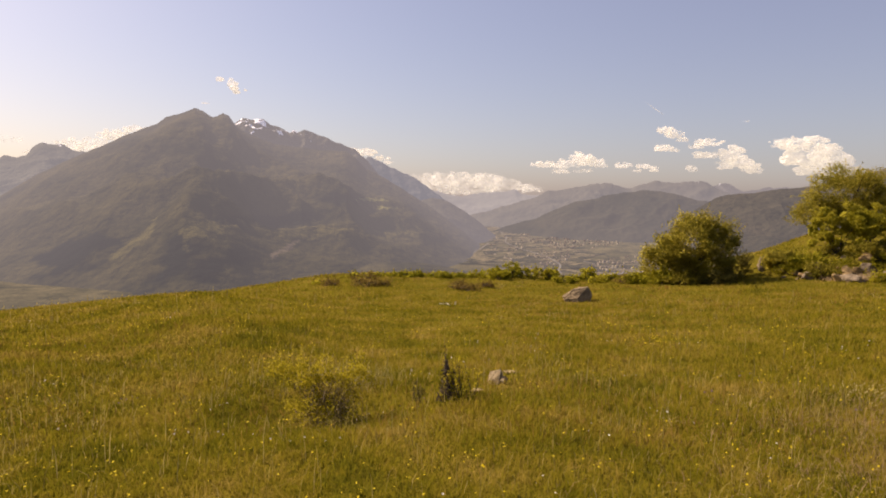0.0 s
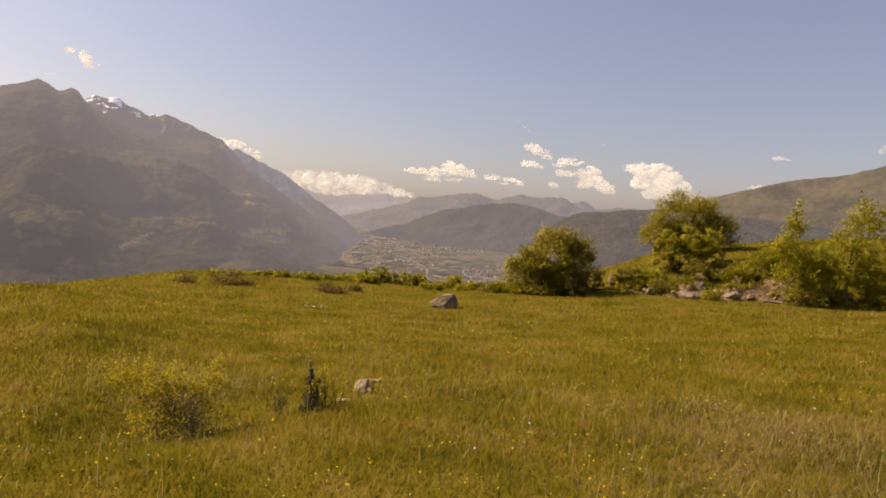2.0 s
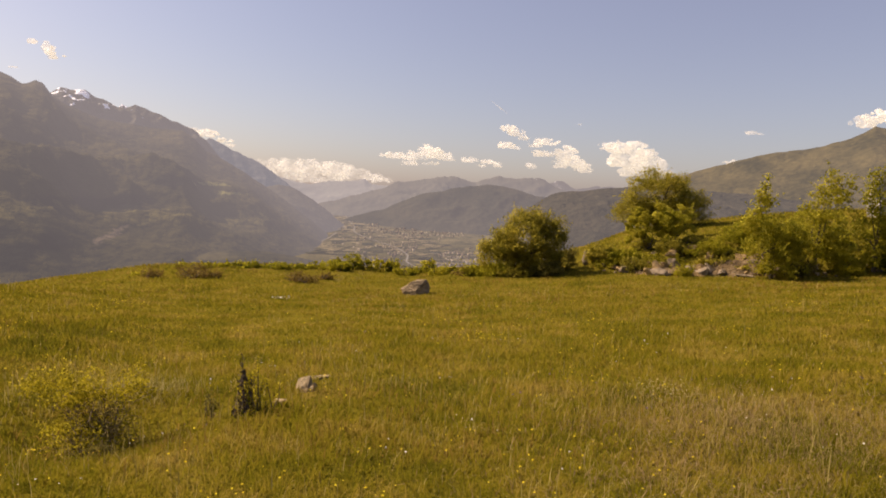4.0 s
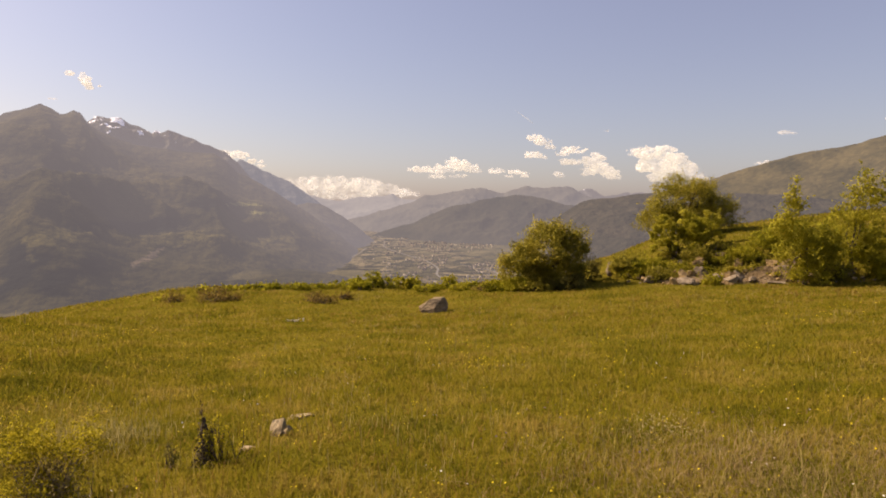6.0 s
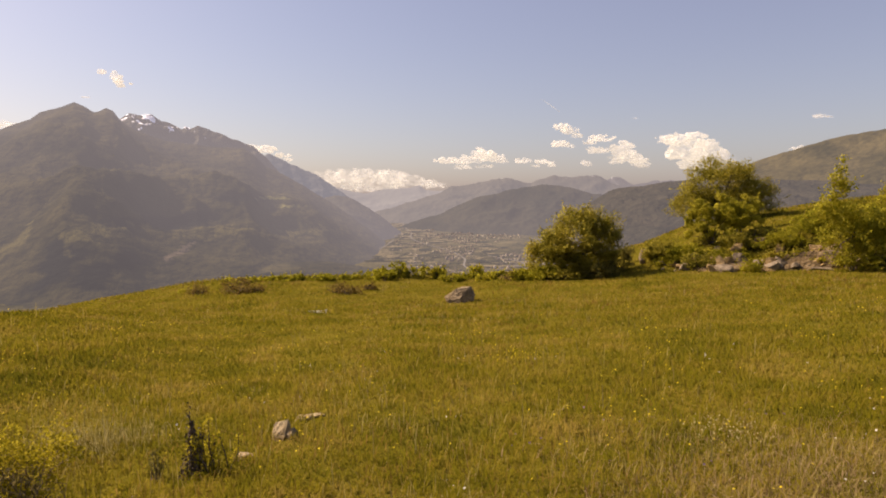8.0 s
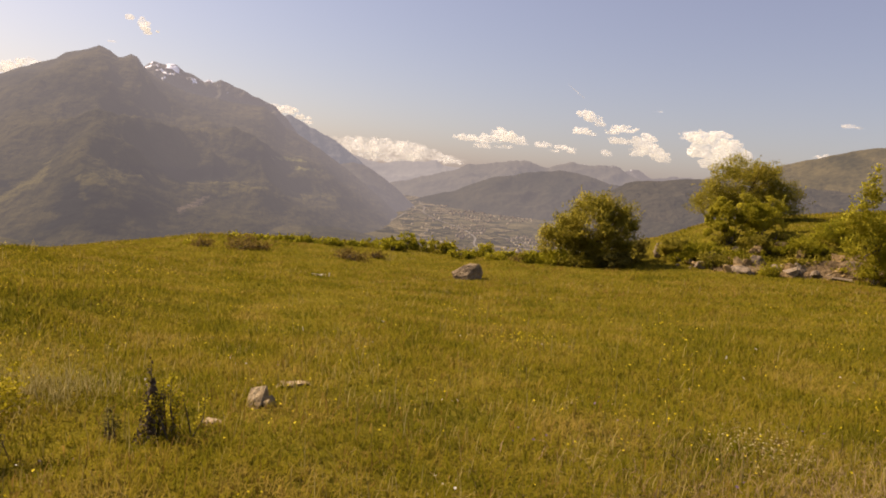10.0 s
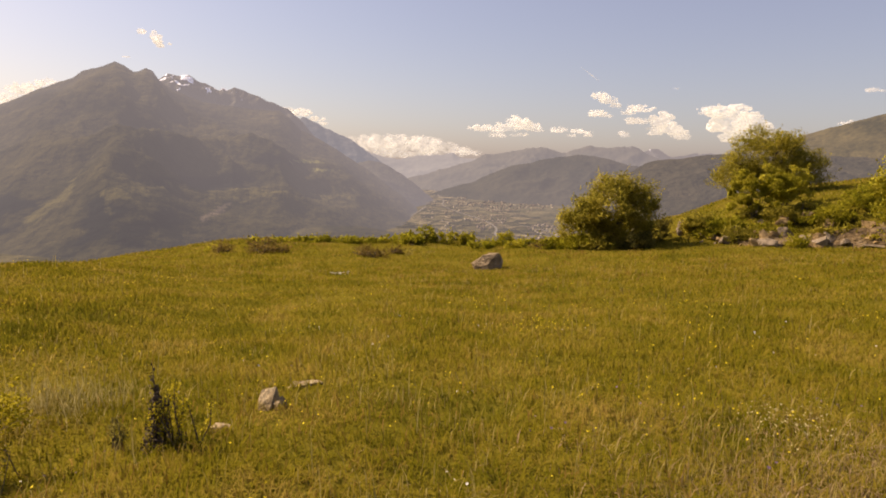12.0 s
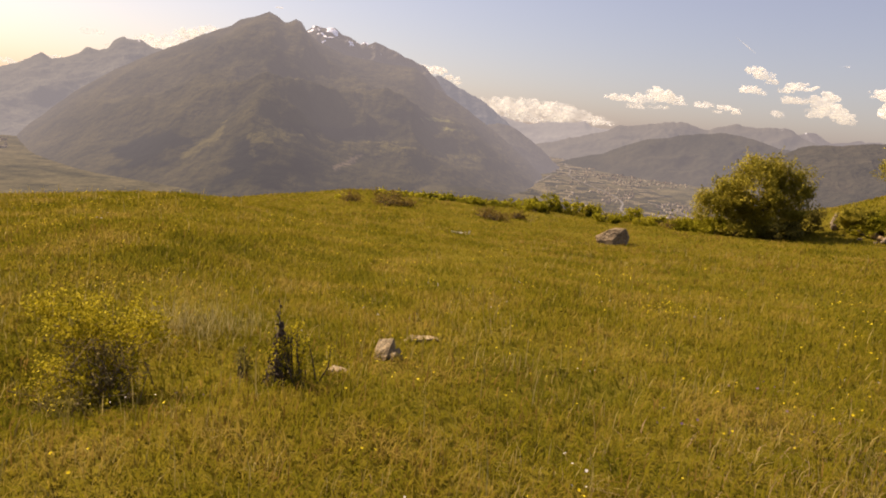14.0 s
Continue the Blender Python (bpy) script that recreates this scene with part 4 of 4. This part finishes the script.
leafy("tree", "dense round yellow-green tree at the meadow edge", "tree", 5.75, 30.8,
      [(0, 0, 2.0, 1.7, 1.5, 1.4), (-1.2, 0, 1.3, 1.1, 1.2, 1.1), (1.1, 0.1, 1.6, 0.9, 1.0, 1.3), (0.1, 0, 2.7, 1.1, 1.0, 0.75), (0, -0.2, 0.8, 1.5, 1.1, 0.6), (1.55, 0.2, 2.35, 0.5, 0.5, 0.7), (-1.9, 0, 1.0, 0.7, 0.8, 0.7)], 40000, 0.08, 0.32, M_LEAF_OLIVE, 201, trunk=0.12, clumps=560, shoots=0.25)
leafy("tree", "broad rounded oak standing on the rocky bank", "tree", 16.1, 40.0,
      [(0, 0, 2.6, 2.5, 2.2, 1.2), (-2.0, 0, 1.3, 1.3, 1.6, 0.9), (2.2, 0, 1.7, 1.4, 1.6, 1.1), (0.2, 0, 3.3, 1.9, 1.7, 0.75), (0.2, -0.5, 1.3, 2.4, 1.5, 0.9), (3.2, 0, 1.0, 0.6, 0.8, 0.35), (-0.6, 0, 3.9, 0.7, 0.7, 0.3), (-1.2, -0.4, 1.5, 1.7, 1.4, 1.0), (1.2, -0.4, 2.2, 1.6, 1.3, 1.1)], 46000, 0.085, 0.36, M_LEAF_OLIVE, 202, trunk=0.2, clumps=640, z=0.15, shoots=0.12)
leafy("tree", "young bushy tree growing from the foot of the bank", "tree", 16.4, 27.2,
      [(0, 0, 1.5, 1.3, 1.1, 1.3), (-0.55, 0, 2.8, 0.7, 0.7, 0.9), (-0.6, 0, 3.7, 0.4, 0.4, 0.6), (-0.6, 0, 4.4, 0.2, 0.2, 0.45), (1.0, 0.2, 2.0, 0.9, 0.9, 0.8), (0.2, -0.2, 0.7, 1.2, 1.0, 0.6), (-1.2, 0, 2.2, 0.5, 0.6, 0.6)], 9000, 0.11, 0.27, M_LEAF_FRESH, 203, trunk=0.08, clumps=230)
leafy("tree", "leafy young tree with rounded crown beside the bank", "tree", 19.2, 28.4,
      [(0, 0, 2.2, 1.3, 1.1, 1.2), (0.5, 0, 3.5, 0.9, 0.9, 0.8), (0.8, 0, 4.3, 0.75, 0.7, 0.6), (-0.5, 0, 1.3, 1.2, 1.0, 0.9), (0.9, 0, 1.2, 1.2, 1.0, 0.9)], 8600, 0.11, 0.28, M_LEAF_FRESH, 204, trunk=0.08, clumps=190)
leafy("tree", "slender bushy tree among the bank shrubs", "tree", 21.9, 28.0,
      [(0, 0, 2.0, 1.1, 1.0, 1.2), (-0.1, 0, 3.5, 0.6, 0.6, 0.9), (-0.2, 0, 4.5, 0.35, 0.35, 0.6), (0.9, 0, 1.5, 1.1, 1.0, 1.1), (0, -0.3, 0.8, 1.2, 1.0, 0.7)], 7000, 0.11, 0.28, M_LEAF, 205, trunk=0.08, clumps=170)
leafy("tree", "tall leafy tree at the end of the bank", "tree", 24.6, 28.4,
      [(0, 0, 2.0, 1.4, 1.2, 1.4), (0.3, 0, 3.6, 1.0, 0.9, 1.0), (0.2, 0, 4.5, 0.7, 0.7, 0.6), (0, 0, 0.9, 1.5, 1.2, 0.8)], 7000, 0.12, 0.30, M_LEAF_FRESH, 206, trunk=0.1, clumps=160)

# shrubs: x, y, half width, height, material, label
SHRUBS = [(7.9, 32.0, 0.8, 1.3, M_LEAF_DARK, "dark green shrub between the tree and the bank"), (9.9, 31.8, 0.9, 1.2, M_LEAF_OLIVE, "rounded olive shrub among bank stones"),
          (10.9, 31.2, 0.7, 0.9, M_LEAF, "low green shrub among bank stones"), (11.1, 30.0, 0.7, 0.8, M_LEAF_OLIVE, "low olive shrub at the bank foot"),
          (12.7, 32.4, 1.6, 2.7, M_LEAF_FRESH, "fresh green bush below the oak"), (14.2, 33.0, 1.2, 2.1, M_LEAF_FRESH, "fresh green bush below the oak"),
          (13.2, 31.2, 0.8, 0.9, M_LEAF_OLIVE, "low olive shrub on the bank"), (15.2, 30.6, 0.9, 0.7, M_LEAF, "spreading green shrub on the bank"),
          (16.8, 31.0, 1.2, 0.8, M_LEAF, "spreading green shrub on the bank"), (14.3, 29.3, 0.5, 0.6, M_LEAF_OLIVE, "small shrub between bank stones"),
          (18.0, 31.5, 1.1, 0.9, M_LEAF, "spreading green shrub on the bank"), (12.9, 28.6, 0.4, 0.4, M_LEAF, "small leafy plant at the bank foot"),
          # the dark leaf colour here stands in for shade under the trees
          (18.1, 27.9, 0.8, 0.9, M_LEAF_DARK, "dark shrub with shade put into its leaf colour below young trees"), (6.6, 30.0, 1.0, 0.9, M_LEAF_DARK, "dark undergrowth put in as shade beneath the round tree"), (5.0, 29.9, 0.9, 0.6, M_LEAF_OLIVE, "low olive undergrowth beneath the round tree"),
          (20.4, 27.6, 0.8, 0.9, M_LEAF, "green shrub at the bank foot"), (23.2, 27.4, 1.0, 1.1, M_LEAF, "green shrub at the bank foot"),
          (4.2, 30.2, 0.8, 0.75, M_LEAF, "low yellow-green shrub at the meadow edge"), (3.2, 31.0, 0.7, 0.6, M_LEAF, "low yellow-green shrub at the meadow edge")]
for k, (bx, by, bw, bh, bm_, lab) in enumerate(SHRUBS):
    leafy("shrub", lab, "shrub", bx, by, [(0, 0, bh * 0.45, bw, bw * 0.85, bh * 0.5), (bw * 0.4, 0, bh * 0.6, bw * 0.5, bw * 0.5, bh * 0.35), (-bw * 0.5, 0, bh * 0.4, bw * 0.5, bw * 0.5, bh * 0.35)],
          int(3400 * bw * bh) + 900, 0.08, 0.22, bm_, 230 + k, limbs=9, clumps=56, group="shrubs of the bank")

r = np.random.default_rng(91)
for k in range(50):
    bx = r.uniform(9.0, 23.5) if k % 2 else r.uniform(9.5, 17.5)
    by = float(wall_line(bx)) + (r.uniform(0.8, 6.5) if k % 2 else r.uniform(0.9, 2.6))
    bw, bh = r.uniform(0.3, 0.75), r.uniform(0.25, 0.6)
    leafy("bank_plant", "low leafy plant covering the stony bank", "plant", bx, by, [(0, 0, bh * 0.45, bw, bw * 0.8, bh * 0.45), (bw * 0.4, 0.1, bh * 0.6, bw * 0.4, bw * 0.4, bh * 0.35)],
          900, 0.08, 0.17, (M_LEAF, M_LEAF_FRESH, M_LEAF_OLIVE)[k % 3], 700 + k, limbs=6, clumps=18, group="plants of the bank")

# bushes along the rim of the meadow: x, y, half width, height
RIM = [(-12.3, 29.6, 0.6, 0.5, 1), (-10.7, 30.4, 0.9, 0.62, 1), (-9.3, 29.2, 0.35, 0.3, 1), (-13.4, 31.2, 0.5, 0.3, 0), (-5.6, 29.2, 0.6, 0.55, 1), (-4.2, 30.0, 0.4, 0.3, 1), (-8.6, 34.0, 0.35, 0.5, 0), (-5.9, 34.5, 0.8, 0.4, 0),
       (-4.6, 34.8, 1.0, 0.85, 0), (-3.3, 34.8, 0.6, 1.5, 0), (-2.2, 34.6, 1.1, 0.95, 0), (-1.1, 34.6, 0.5, 1.1, 0), (0.9, 34.0, 0.6, 1.05, 0), (1.9, 33.4, 0.7, 0.5, 0), (0.1, 34.4, 0.8, 0.4, 0), (-11.5, 33.5, 1.4, 0.4, 0), (-9.5, 34.0, 1.2, 0.4, 0), (2.6, 31.2, 0.6, 0.5, 1),
       (-10.1, 29.0, 0.8, 0.4, 1), (-5.0, 28.7, 0.7, 0.4, 1), (-7.3, 33.8, 0.8, 0.5, 0), (-3.9, 33.6, 0.7, 0.7, 0), (-0.4, 33.4, 0.7, 0.6, 0), (1.4, 32.6, 0.6, 0.5, 0)]
for k, (bx, by, bw, bh, dark) in enumerate(RIM):
    bh = bh if dark else bh * 0.78
    leafy("shrub", "dark thorny low shrub in the meadow" if dark else "low yellow-green bush on the meadow rim", "shrub", bx, by,
          [(0, 0, bh * 0.45, bw, bw * 0.8, bh * 0.45), (bw * 0.5, 0, bh * 0.55, bw * 0.4, bw * 0.4, bh * 0.4)], int((550 if dark else 2200) * bw) + (220 if dark else 400), 0.07 if dark else 0.08, 0.14, M_RUSSET if dark else M_LEAF, 260 + k, limbs=16, clumps=48,
          group="bushes along the meadow rim")

# near thorn bush and twiggy plants in the meadow
leafy("thorn_bush", "sparse thorny bush with small yellow-green leaves", "bush", -3.14, 4.92, [(0.05, 0, 0.45, 0.36, 0.3, 0.2), (0.15, 0, 0.66, 0.3, 0.26, 0.15), (-0.28, 0, 0.55, 0.28, 0.24, 0.16), (-0.6, 0, 0.62, 0.1, 0.1, 0.07), (0.36, 0.05, 0.6, 0.16, 0.14, 0.12), (-0.05, -0.15, 0.25, 0.4, 0.3, 0.14)],
      5600, 0.024, 0.08, M_LEAF_YELLOW, 290, limbs=46, clumps=130, stem=0.005, split=True)
leafy("thorn_bush", "low tangle of thorny twigs with dull brown leaves", "bush", -3.02, 4.78, [(-0.05, 0, 0.24, 0.3, 0.25, 0.18), (-0.2, 0, 0.42, 0.28, 0.2, 0.14)], 700, 0.024, 0.08, M_SPRIG, 291, limbs=34, clumps=60, stem=0.0045, split=True)
leafy("thorn_bush", "short dark tuft of twigs before the thorny bush", "bush", -2.95, 4.4, [(0, 0, 0.12, 0.12, 0.1, 0.12)], 300, 0.022, 0.05, M_LEAF_DARK, 293, limbs=20, clumps=20, stem=0.003, split=True)


def twig_plant(x, y, height, stems, spread, seed, label, leaf_mat=None, spire=0, wood_mat=None, each=36):
    """A bundle of upright dark stems with small leaves."""
    r = np.random.default_rng(seed)
    root = new("twig_plant")
    root.location = (x, y, float(ground_z(x, y)) - 0.02)
    wood, pts = [], []
    for k in range(stems):
        b = Vector((r.normal() * spread * 0.5, r.normal() * spread * 0.35, 0))
        h = height * (1.0 if k == 0 else r.uniform(0.35, 0.72) if spire else r.uniform(0.5, 0.9))
        t = b + Vector((r.normal() * spread * 0.5, r.normal() * spread * 0.4, h))
        m = b.lerp(t, 0.5) + Vector((r.normal() * 0.015, r.normal() * 0.015, 0))
        wood.append(tube([b, m, t], [0.006, 0.0045, 0.0015], 5))
        for _ in range(each):
            q = r.uniform(0.2, 1.0) ** 0.7
            c = b.lerp(t, q)
            pts.append((c.x + r.normal() * 0.014, c.y + r.normal() * 0.014, c.z))
    for _ in range(spire):
        q, a = r.uniform(0, 0.82) ** 1.5, r.uniform(0, 6.283)
        d = max(0.0, 1 - q / 0.8) * r.uniform(0, 1) ** 0.5 * 0.12
        pts.append((d * math.cos(a) - 0.02, d * math.sin(a), q * height))
    for w in wood:
        part("stem", w, wood_mat or M_TWIG, root)
    pts = np.array(pts)
    part("foliage", leaves_mesh("twig_leaves", pts, r.normal(size=pts.shape), 0.024, r), leaf_mat or M_LEAF_DARK, root)
    return tagged(root, label, "plant")


twig_plant(-1.93, 5.15, 0.62, 11, 0.06, 501, "dark upright spire of woody stems and small leaves in grass", M_TWIG, spire=760)
twig_plant(-1.79, 5.17, 0.50, 14, 0.12, 502, "slender upright stems with small yellow-green leaves in grass", M_LEAF_YELLOW, wood_mat=M_TWIG, each=46)
twig_plant(-2.25, 5.22, 0.28, 6, 0.06, 503, "small dark woody sprig in grass")


# ---- model aeroplane lying in the meadow ----
def aeroplane(x, y, turn):
    white = material("white_foam", [(0.3, (0.50, 0.46, 0.33)), (0.7, (0.66, 0.61, 0.46))], scale=6, fine=40, rough=0.5, bump=0.1)
    dark = material("dark_plastic", [(0.3, (0.02, 0.02, 0.02)), (0.7, (0.05, 0.05, 0.05))], rough=0.4, bump=0)
    root = new("model_aeroplane")
    root.matrix_world = pose(x, y, float(ground_z(x, y)) + 0.0, 0, 8, turn)
    root.scale = (0.68, 0.68, 0.68)
    part("fuselage", tube([Vector((0, 0.42, 0)), Vector((0, 0.34, 0.01)), Vector((0, 0.1, 0.02)), Vector((0, -0.3, 0.02)), Vector((0, -0.55, 0.03))], [0.02, 0.05, 0.06, 0.035, 0.015], 10), white, root)

    def panel(name, pts, thick, mat=white):
        bm = bmesh.new()
        lo = [bm.verts.new((px, py, pz - thick)) for px, py, pz in pts]
        hi = [bm.verts.new((px, py, pz + thick)) for px, py, pz in pts]
        bm.faces.new(lo[::-1])
        bm.faces.new(hi)
        for k in range(len(pts)):
            bm.faces.new((lo[k], lo[(k + 1) % len(pts)], hi[(k + 1) % len(pts)], hi[k]))
        bmesh.ops.bevel(bm, geom=bm.edges[:], offset=thick * 0.5, segments=1, affect="EDGES")
        part(name, bm, mat, root)
    panel("wing", [(-0.65, 0.02, 0.09), (-0.6, 0.12, 0.09), (0, 0.2, 0.06), (0, -0.02, 0.06)], 0.012)
    panel("wing", [(0, -0.02, 0.06), (0, 0.2, 0.06), (0.6, 0.12, 0.09), (0.65, 0.02, 0.09)], 0.012)
    panel("tailplane", [(-0.22, -0.54, 0.04), (-0.2, -0.46, 0.04), (0, -0.42, 0.04), (0.2, -0.46, 0.04), (0.22, -0.54, 0.04)], 0.006)
    bm = bmesh.new()
    ring = [(0.0, -0.42, 0.04), (0.0, -0.55, 0.04), (0.0, -0.57, 0.22), (0.0, -0.5, 0.22)]
    a = [bm.verts.new((px - 0.006, py, pz)) for px, py, pz in ring]
    b = [bm.verts.new((px + 0.006, py, pz)) for px, py, pz in ring]
    bm.faces.new(a)
    bm.faces.new(b[::-1])
    for k in range(4):
        bm.faces.new((a[k], b[k], b[(k + 1) % 4], a[(k + 1) % 4]))
    part("fin", bm, white, root)
    panel("propeller", [(-0.11, 0.425, 0.0), (-0.11, 0.435, 0.0), (0.11, 0.435, 0.01), (0.11, 0.425, 0.01)], 0.008, dark)
    return tagged(root, "white foam model aeroplane landed in the grass", "model aeroplane")


aeroplane(-4.75, 21.5, 70)


# ---- meadow grass ----
def blades(name, label, x, y, height, width, mat, seed, bend=0.5):
    r = np.random.default_rng(seed)
    n = len(x)
    z = ground_z(x, y) - 0.01
    a = r.uniform(0, 6.283, n)
    h = height * r.uniform(0.5, 1.4, n)
    w = width * r.uniform(0.7, 1.3, n)
    dx, dy = np.cos(a), np.sin(a)
    lx, ly = -dy, dx
    lean = bend * h * r.uniform(0.1, 1.0, n)
    p = np.stack([x, y, z], -1)
    side = np.stack([dx * w, dy * w, 0 * w], -1) * 0.5
    mid = p + np.stack([lx * lean * 0.3, ly * lean * 0.3, h * 0.55], -1)
    tip = p + np.stack([lx * lean, ly * lean, h * (1 - 0.25 * lean / h)], -1)
    v = np.stack([p - side, p + side, mid + side * 0.8, mid - side * 0.8, tip], 1).reshape(-1, 3)
    k = np.arange(n)[:, None] * 5
    ob = part(name, quick_mesh(name, v, [k + np.array([[0, 1, 2, 3]]), k + np.array([[3, 2, 4]])]), mat, None)
    return tagged(ob, label, "grass", kind="stuff")


def scatter(count, near, far, seed, wide=0.95, side=2.5, tuft=0.0, each=1, rows=-2.4):
    """Points over a fan of the meadow ahead, thinning out with distance, gathered in tufts."""
    r = np.random.default_rng(seed)
    n = count // each
    d = near * (far / near) ** r.uniform(0, 1, n)
    y, x = d + rows, r.uniform(-1, 1, n) * (wide * d + side)
    x, y = np.repeat(x, each), np.repeat(y, each)
    sp = tuft * (1 + 0.05 * np.repeat(d, each))
    return x + r.normal(size=len(x)) * sp, y + r.normal(size=len(y)) * sp


def thin(x, y, seed, level, scale=0.5):
    """Keeps the points where a patch noise is over the level."""
    k = wave(x * scale, y * scale, seed, 3) + 0.25 * np.random.default_rng(seed).normal(size=len(x)) > level
    return x[k], y[k]


gx, gy = scatter(540000, 1.8, 48.0, 301, tuft=0.11, each=3)
gd = np.hypot(gx, gy + 1)
blades("meadow_grass", "olive and yellow-green meadow grass", gx, gy, (0.09 + 0.0006 * gd) * (1 + 0.35 * wave(gx * 1.6, gy * 1.6, 31, 3) + 0.3 * wave(gx * 0.45, gy * 0.6, 37, 3)), 0.0029 + 0.00082 * gd, M_GRASS, 302, bend=1.7)
# the meadow goes on behind and beside the walk
rr = np.random.default_rng(327)
ga, gr = rr.uniform(0, 6.2832, 64000), 0.15 * 280.0 ** rr.uniform(0, 1, 64000) ** 0.6
gx, gy = -0.5 + gr * np.sin(ga), -1.5 + gr * np.cos(ga)
rest = (gy < 0.2 + np.abs(gx) * 0.35 + rr.normal(size=64000) * 0.8) | (np.abs(gx) > 0.9 * np.abs(gy) + 4.0)
gx, gy, gr = gx[rest], gy[rest], gr[rest]
blades("meadow_grass", "olive and yellow-green meadow grass behind the walk", gx, gy, 0.09 + 0.0006 * gr, 0.006 + 0.0018 * gr, M_GRASS, 328, bend=1.2)
gx, gy = thin(*scatter(36000, 2.4, 44.0, 303, tuft=0.07, each=12), 33, 0.15)
gd = np.hypot(gx, gy + 1)
blades("dry_grass", "pale straw-coloured dry grass tufts", gx, gy, 0.12 + 0.0008 * gd, 0.003 + 0.0006 * gd, M_STRAW, 304, bend=1.1)
gx, gy = thin(*scatter(4200, 2.4, 26.0, 305, tuft=0.03, each=2), 35, -0.1)
gd = np.hypot(gx, gy + 1)
blades("seed_stalks", "tall thin pale seed stalks standing over the grass", gx, gy, 0.24 + 0.002 * gd, 0.0022 + 0.0006 * gd, M_STRAW, 306, bend=0.5)

gx, gy = thin(*scatter(40000, 6.0, 46.0, 341, tuft=0.09, each=8), 43, 0.1, 0.28)
gd = np.hypot(gx, gy + 1)
blades("rust_grass", "reddish-brown seeding grass in patches of the meadow", gx, gy, 0.12 + 0.0008 * gd, 0.0026 + 0.0007 * gd, M_RUST, 342, bend=1.4)

rr = np.random.default_rng(319)
gx, gy = np.concatenate([3.0 + rr.normal(size=4500) * 1.1, 2.2 + rr.normal(size=2500) * 0.9]), np.concatenate([4.2 + rr.normal(size=4500) * 1.2, 2.4 + rr.normal(size=2500) * 0.7])
gx, gy = thin(gx, gy, 39, -0.25, 1.6)
blades("dry_grass", "tall pale dry grass and straw at the path side", gx, gy, 0.13, 0.0036, M_STRAW, 320, bend=1.6)
rr = np.random.default_rng(321)
gx, gy = -3.32 + rr.normal(size=600) * 0.3, 6.15 + rr.normal(size=600) * 0.26
blades("dry_grass", "pale dry grass tuft behind the thorn bush", gx, gy, 0.2, 0.005, M_PALE_STRAW, 322, bend=1.5)

rr = np.random.default_rng(323)
gx, gy = 2.9 + rr.normal(size=190) * 0.9, 3.6 + rr.normal(size=190) * 1.1
blades("seed_stalks", "long bent straw stalks over dry grass", gx, gy, 0.3, 0.0048, M_STRAW, 324, bend=1.4)

rr = np.random.default_rng(325)
gx, gy = 2.7 + rr.normal(size=22000) * 1.0, 3.3 + rr.normal(size=22000) * 1.1
gx, gy = thin(gx, gy, 41, -0.05, 1.3)
blades("dry_litter", "matted brown dry grass on bare ground", gx, gy, 0.10, 0.0055, M_LITTER, 326, bend=1.8)


def flowers(name, label, x, y, height, size, mat, seed):
    """Small five-sided flower heads over the grass."""
    r = np.random.default_rng(seed)
    n = len(x)
    c = np.stack([x, y, ground_z(x, y) + height * r.uniform(0.6, 1.2, n)], -1)
    tilt = r.normal(size=(n, 3)) * 0.35 + np.array([0, -0.25, 1.0])
    tilt /= np.linalg.norm(tilt, axis=1)[:, None]
    u = np.cross(tilt, np.array([1.0, 0.2, 0.0]))
    u /= np.linalg.norm(u, axis=1)[:, None]
    w = np.cross(tilt, u)
    s = (size * r.uniform(0.7, 1.3, n))[:, None]
    ring = [c + (u * math.cos(6.2832 * k / 5) + w * math.sin(6.2832 * k / 5)) * s for k in range(5)]
    v = np.stack([c - tilt * s * 0.35, *ring], 1).reshape(-1, 3)
    k = np.arange(n)[:, None] * 6
    f = np.concatenate([k + np.array([[0, 1 + q, 1 + (q + 1) % 5]]) for q in range(5)])
    return tagged(part(name, quick_mesh(name, v, [f]), mat, None), label, "flowers", kind="stuff")


fx, fy = scatter(2300, 2.6, 20.0, 311, tuft=0.12, each=4)
fd = np.hypot(fx, fy + 1)
flowers("buttercups", "small bright yellow meadow flowers", fx, fy, 0.14, 0.0042 + 0.00055 * fd, M_YELLOW, 312)
rr = np.random.default_rng(331)
flowers("buttercups", "dense patch of bright yellow flowers in the meadow", 0.9 + rr.normal(size=90) * 0.28, 10.0 + rr.normal(size=90) * 0.5, 0.16, 0.009, M_YELLOW, 332)
fx, fy = scatter(240, 2.6, 14.0, 313, tuft=0.08, each=3)
fd = np.hypot(fx, fy + 1)
flowers("white_flowers", "small white meadow flowers", fx, fy, 0.15, 0.005 + 0.0004 * fd, M_WHITE, 314)
fx, fy = scatter(160, 2.6, 10.0, 315, tuft=0.08, each=4)
flowers("violet_flowers", "small violet meadow flowers", fx, fy, 0.13, 0.009, M_VIOLET, 316)
rr = np.random.default_rng(317)
flowers("flower_patch", "cluster of cream umbel flowers in the grass", 2.22 + rr.normal(size=120) * 0.16, 5.6 + rr.normal(size=120) * 0.2, 0.14, 0.006, M_CREAM, 318)
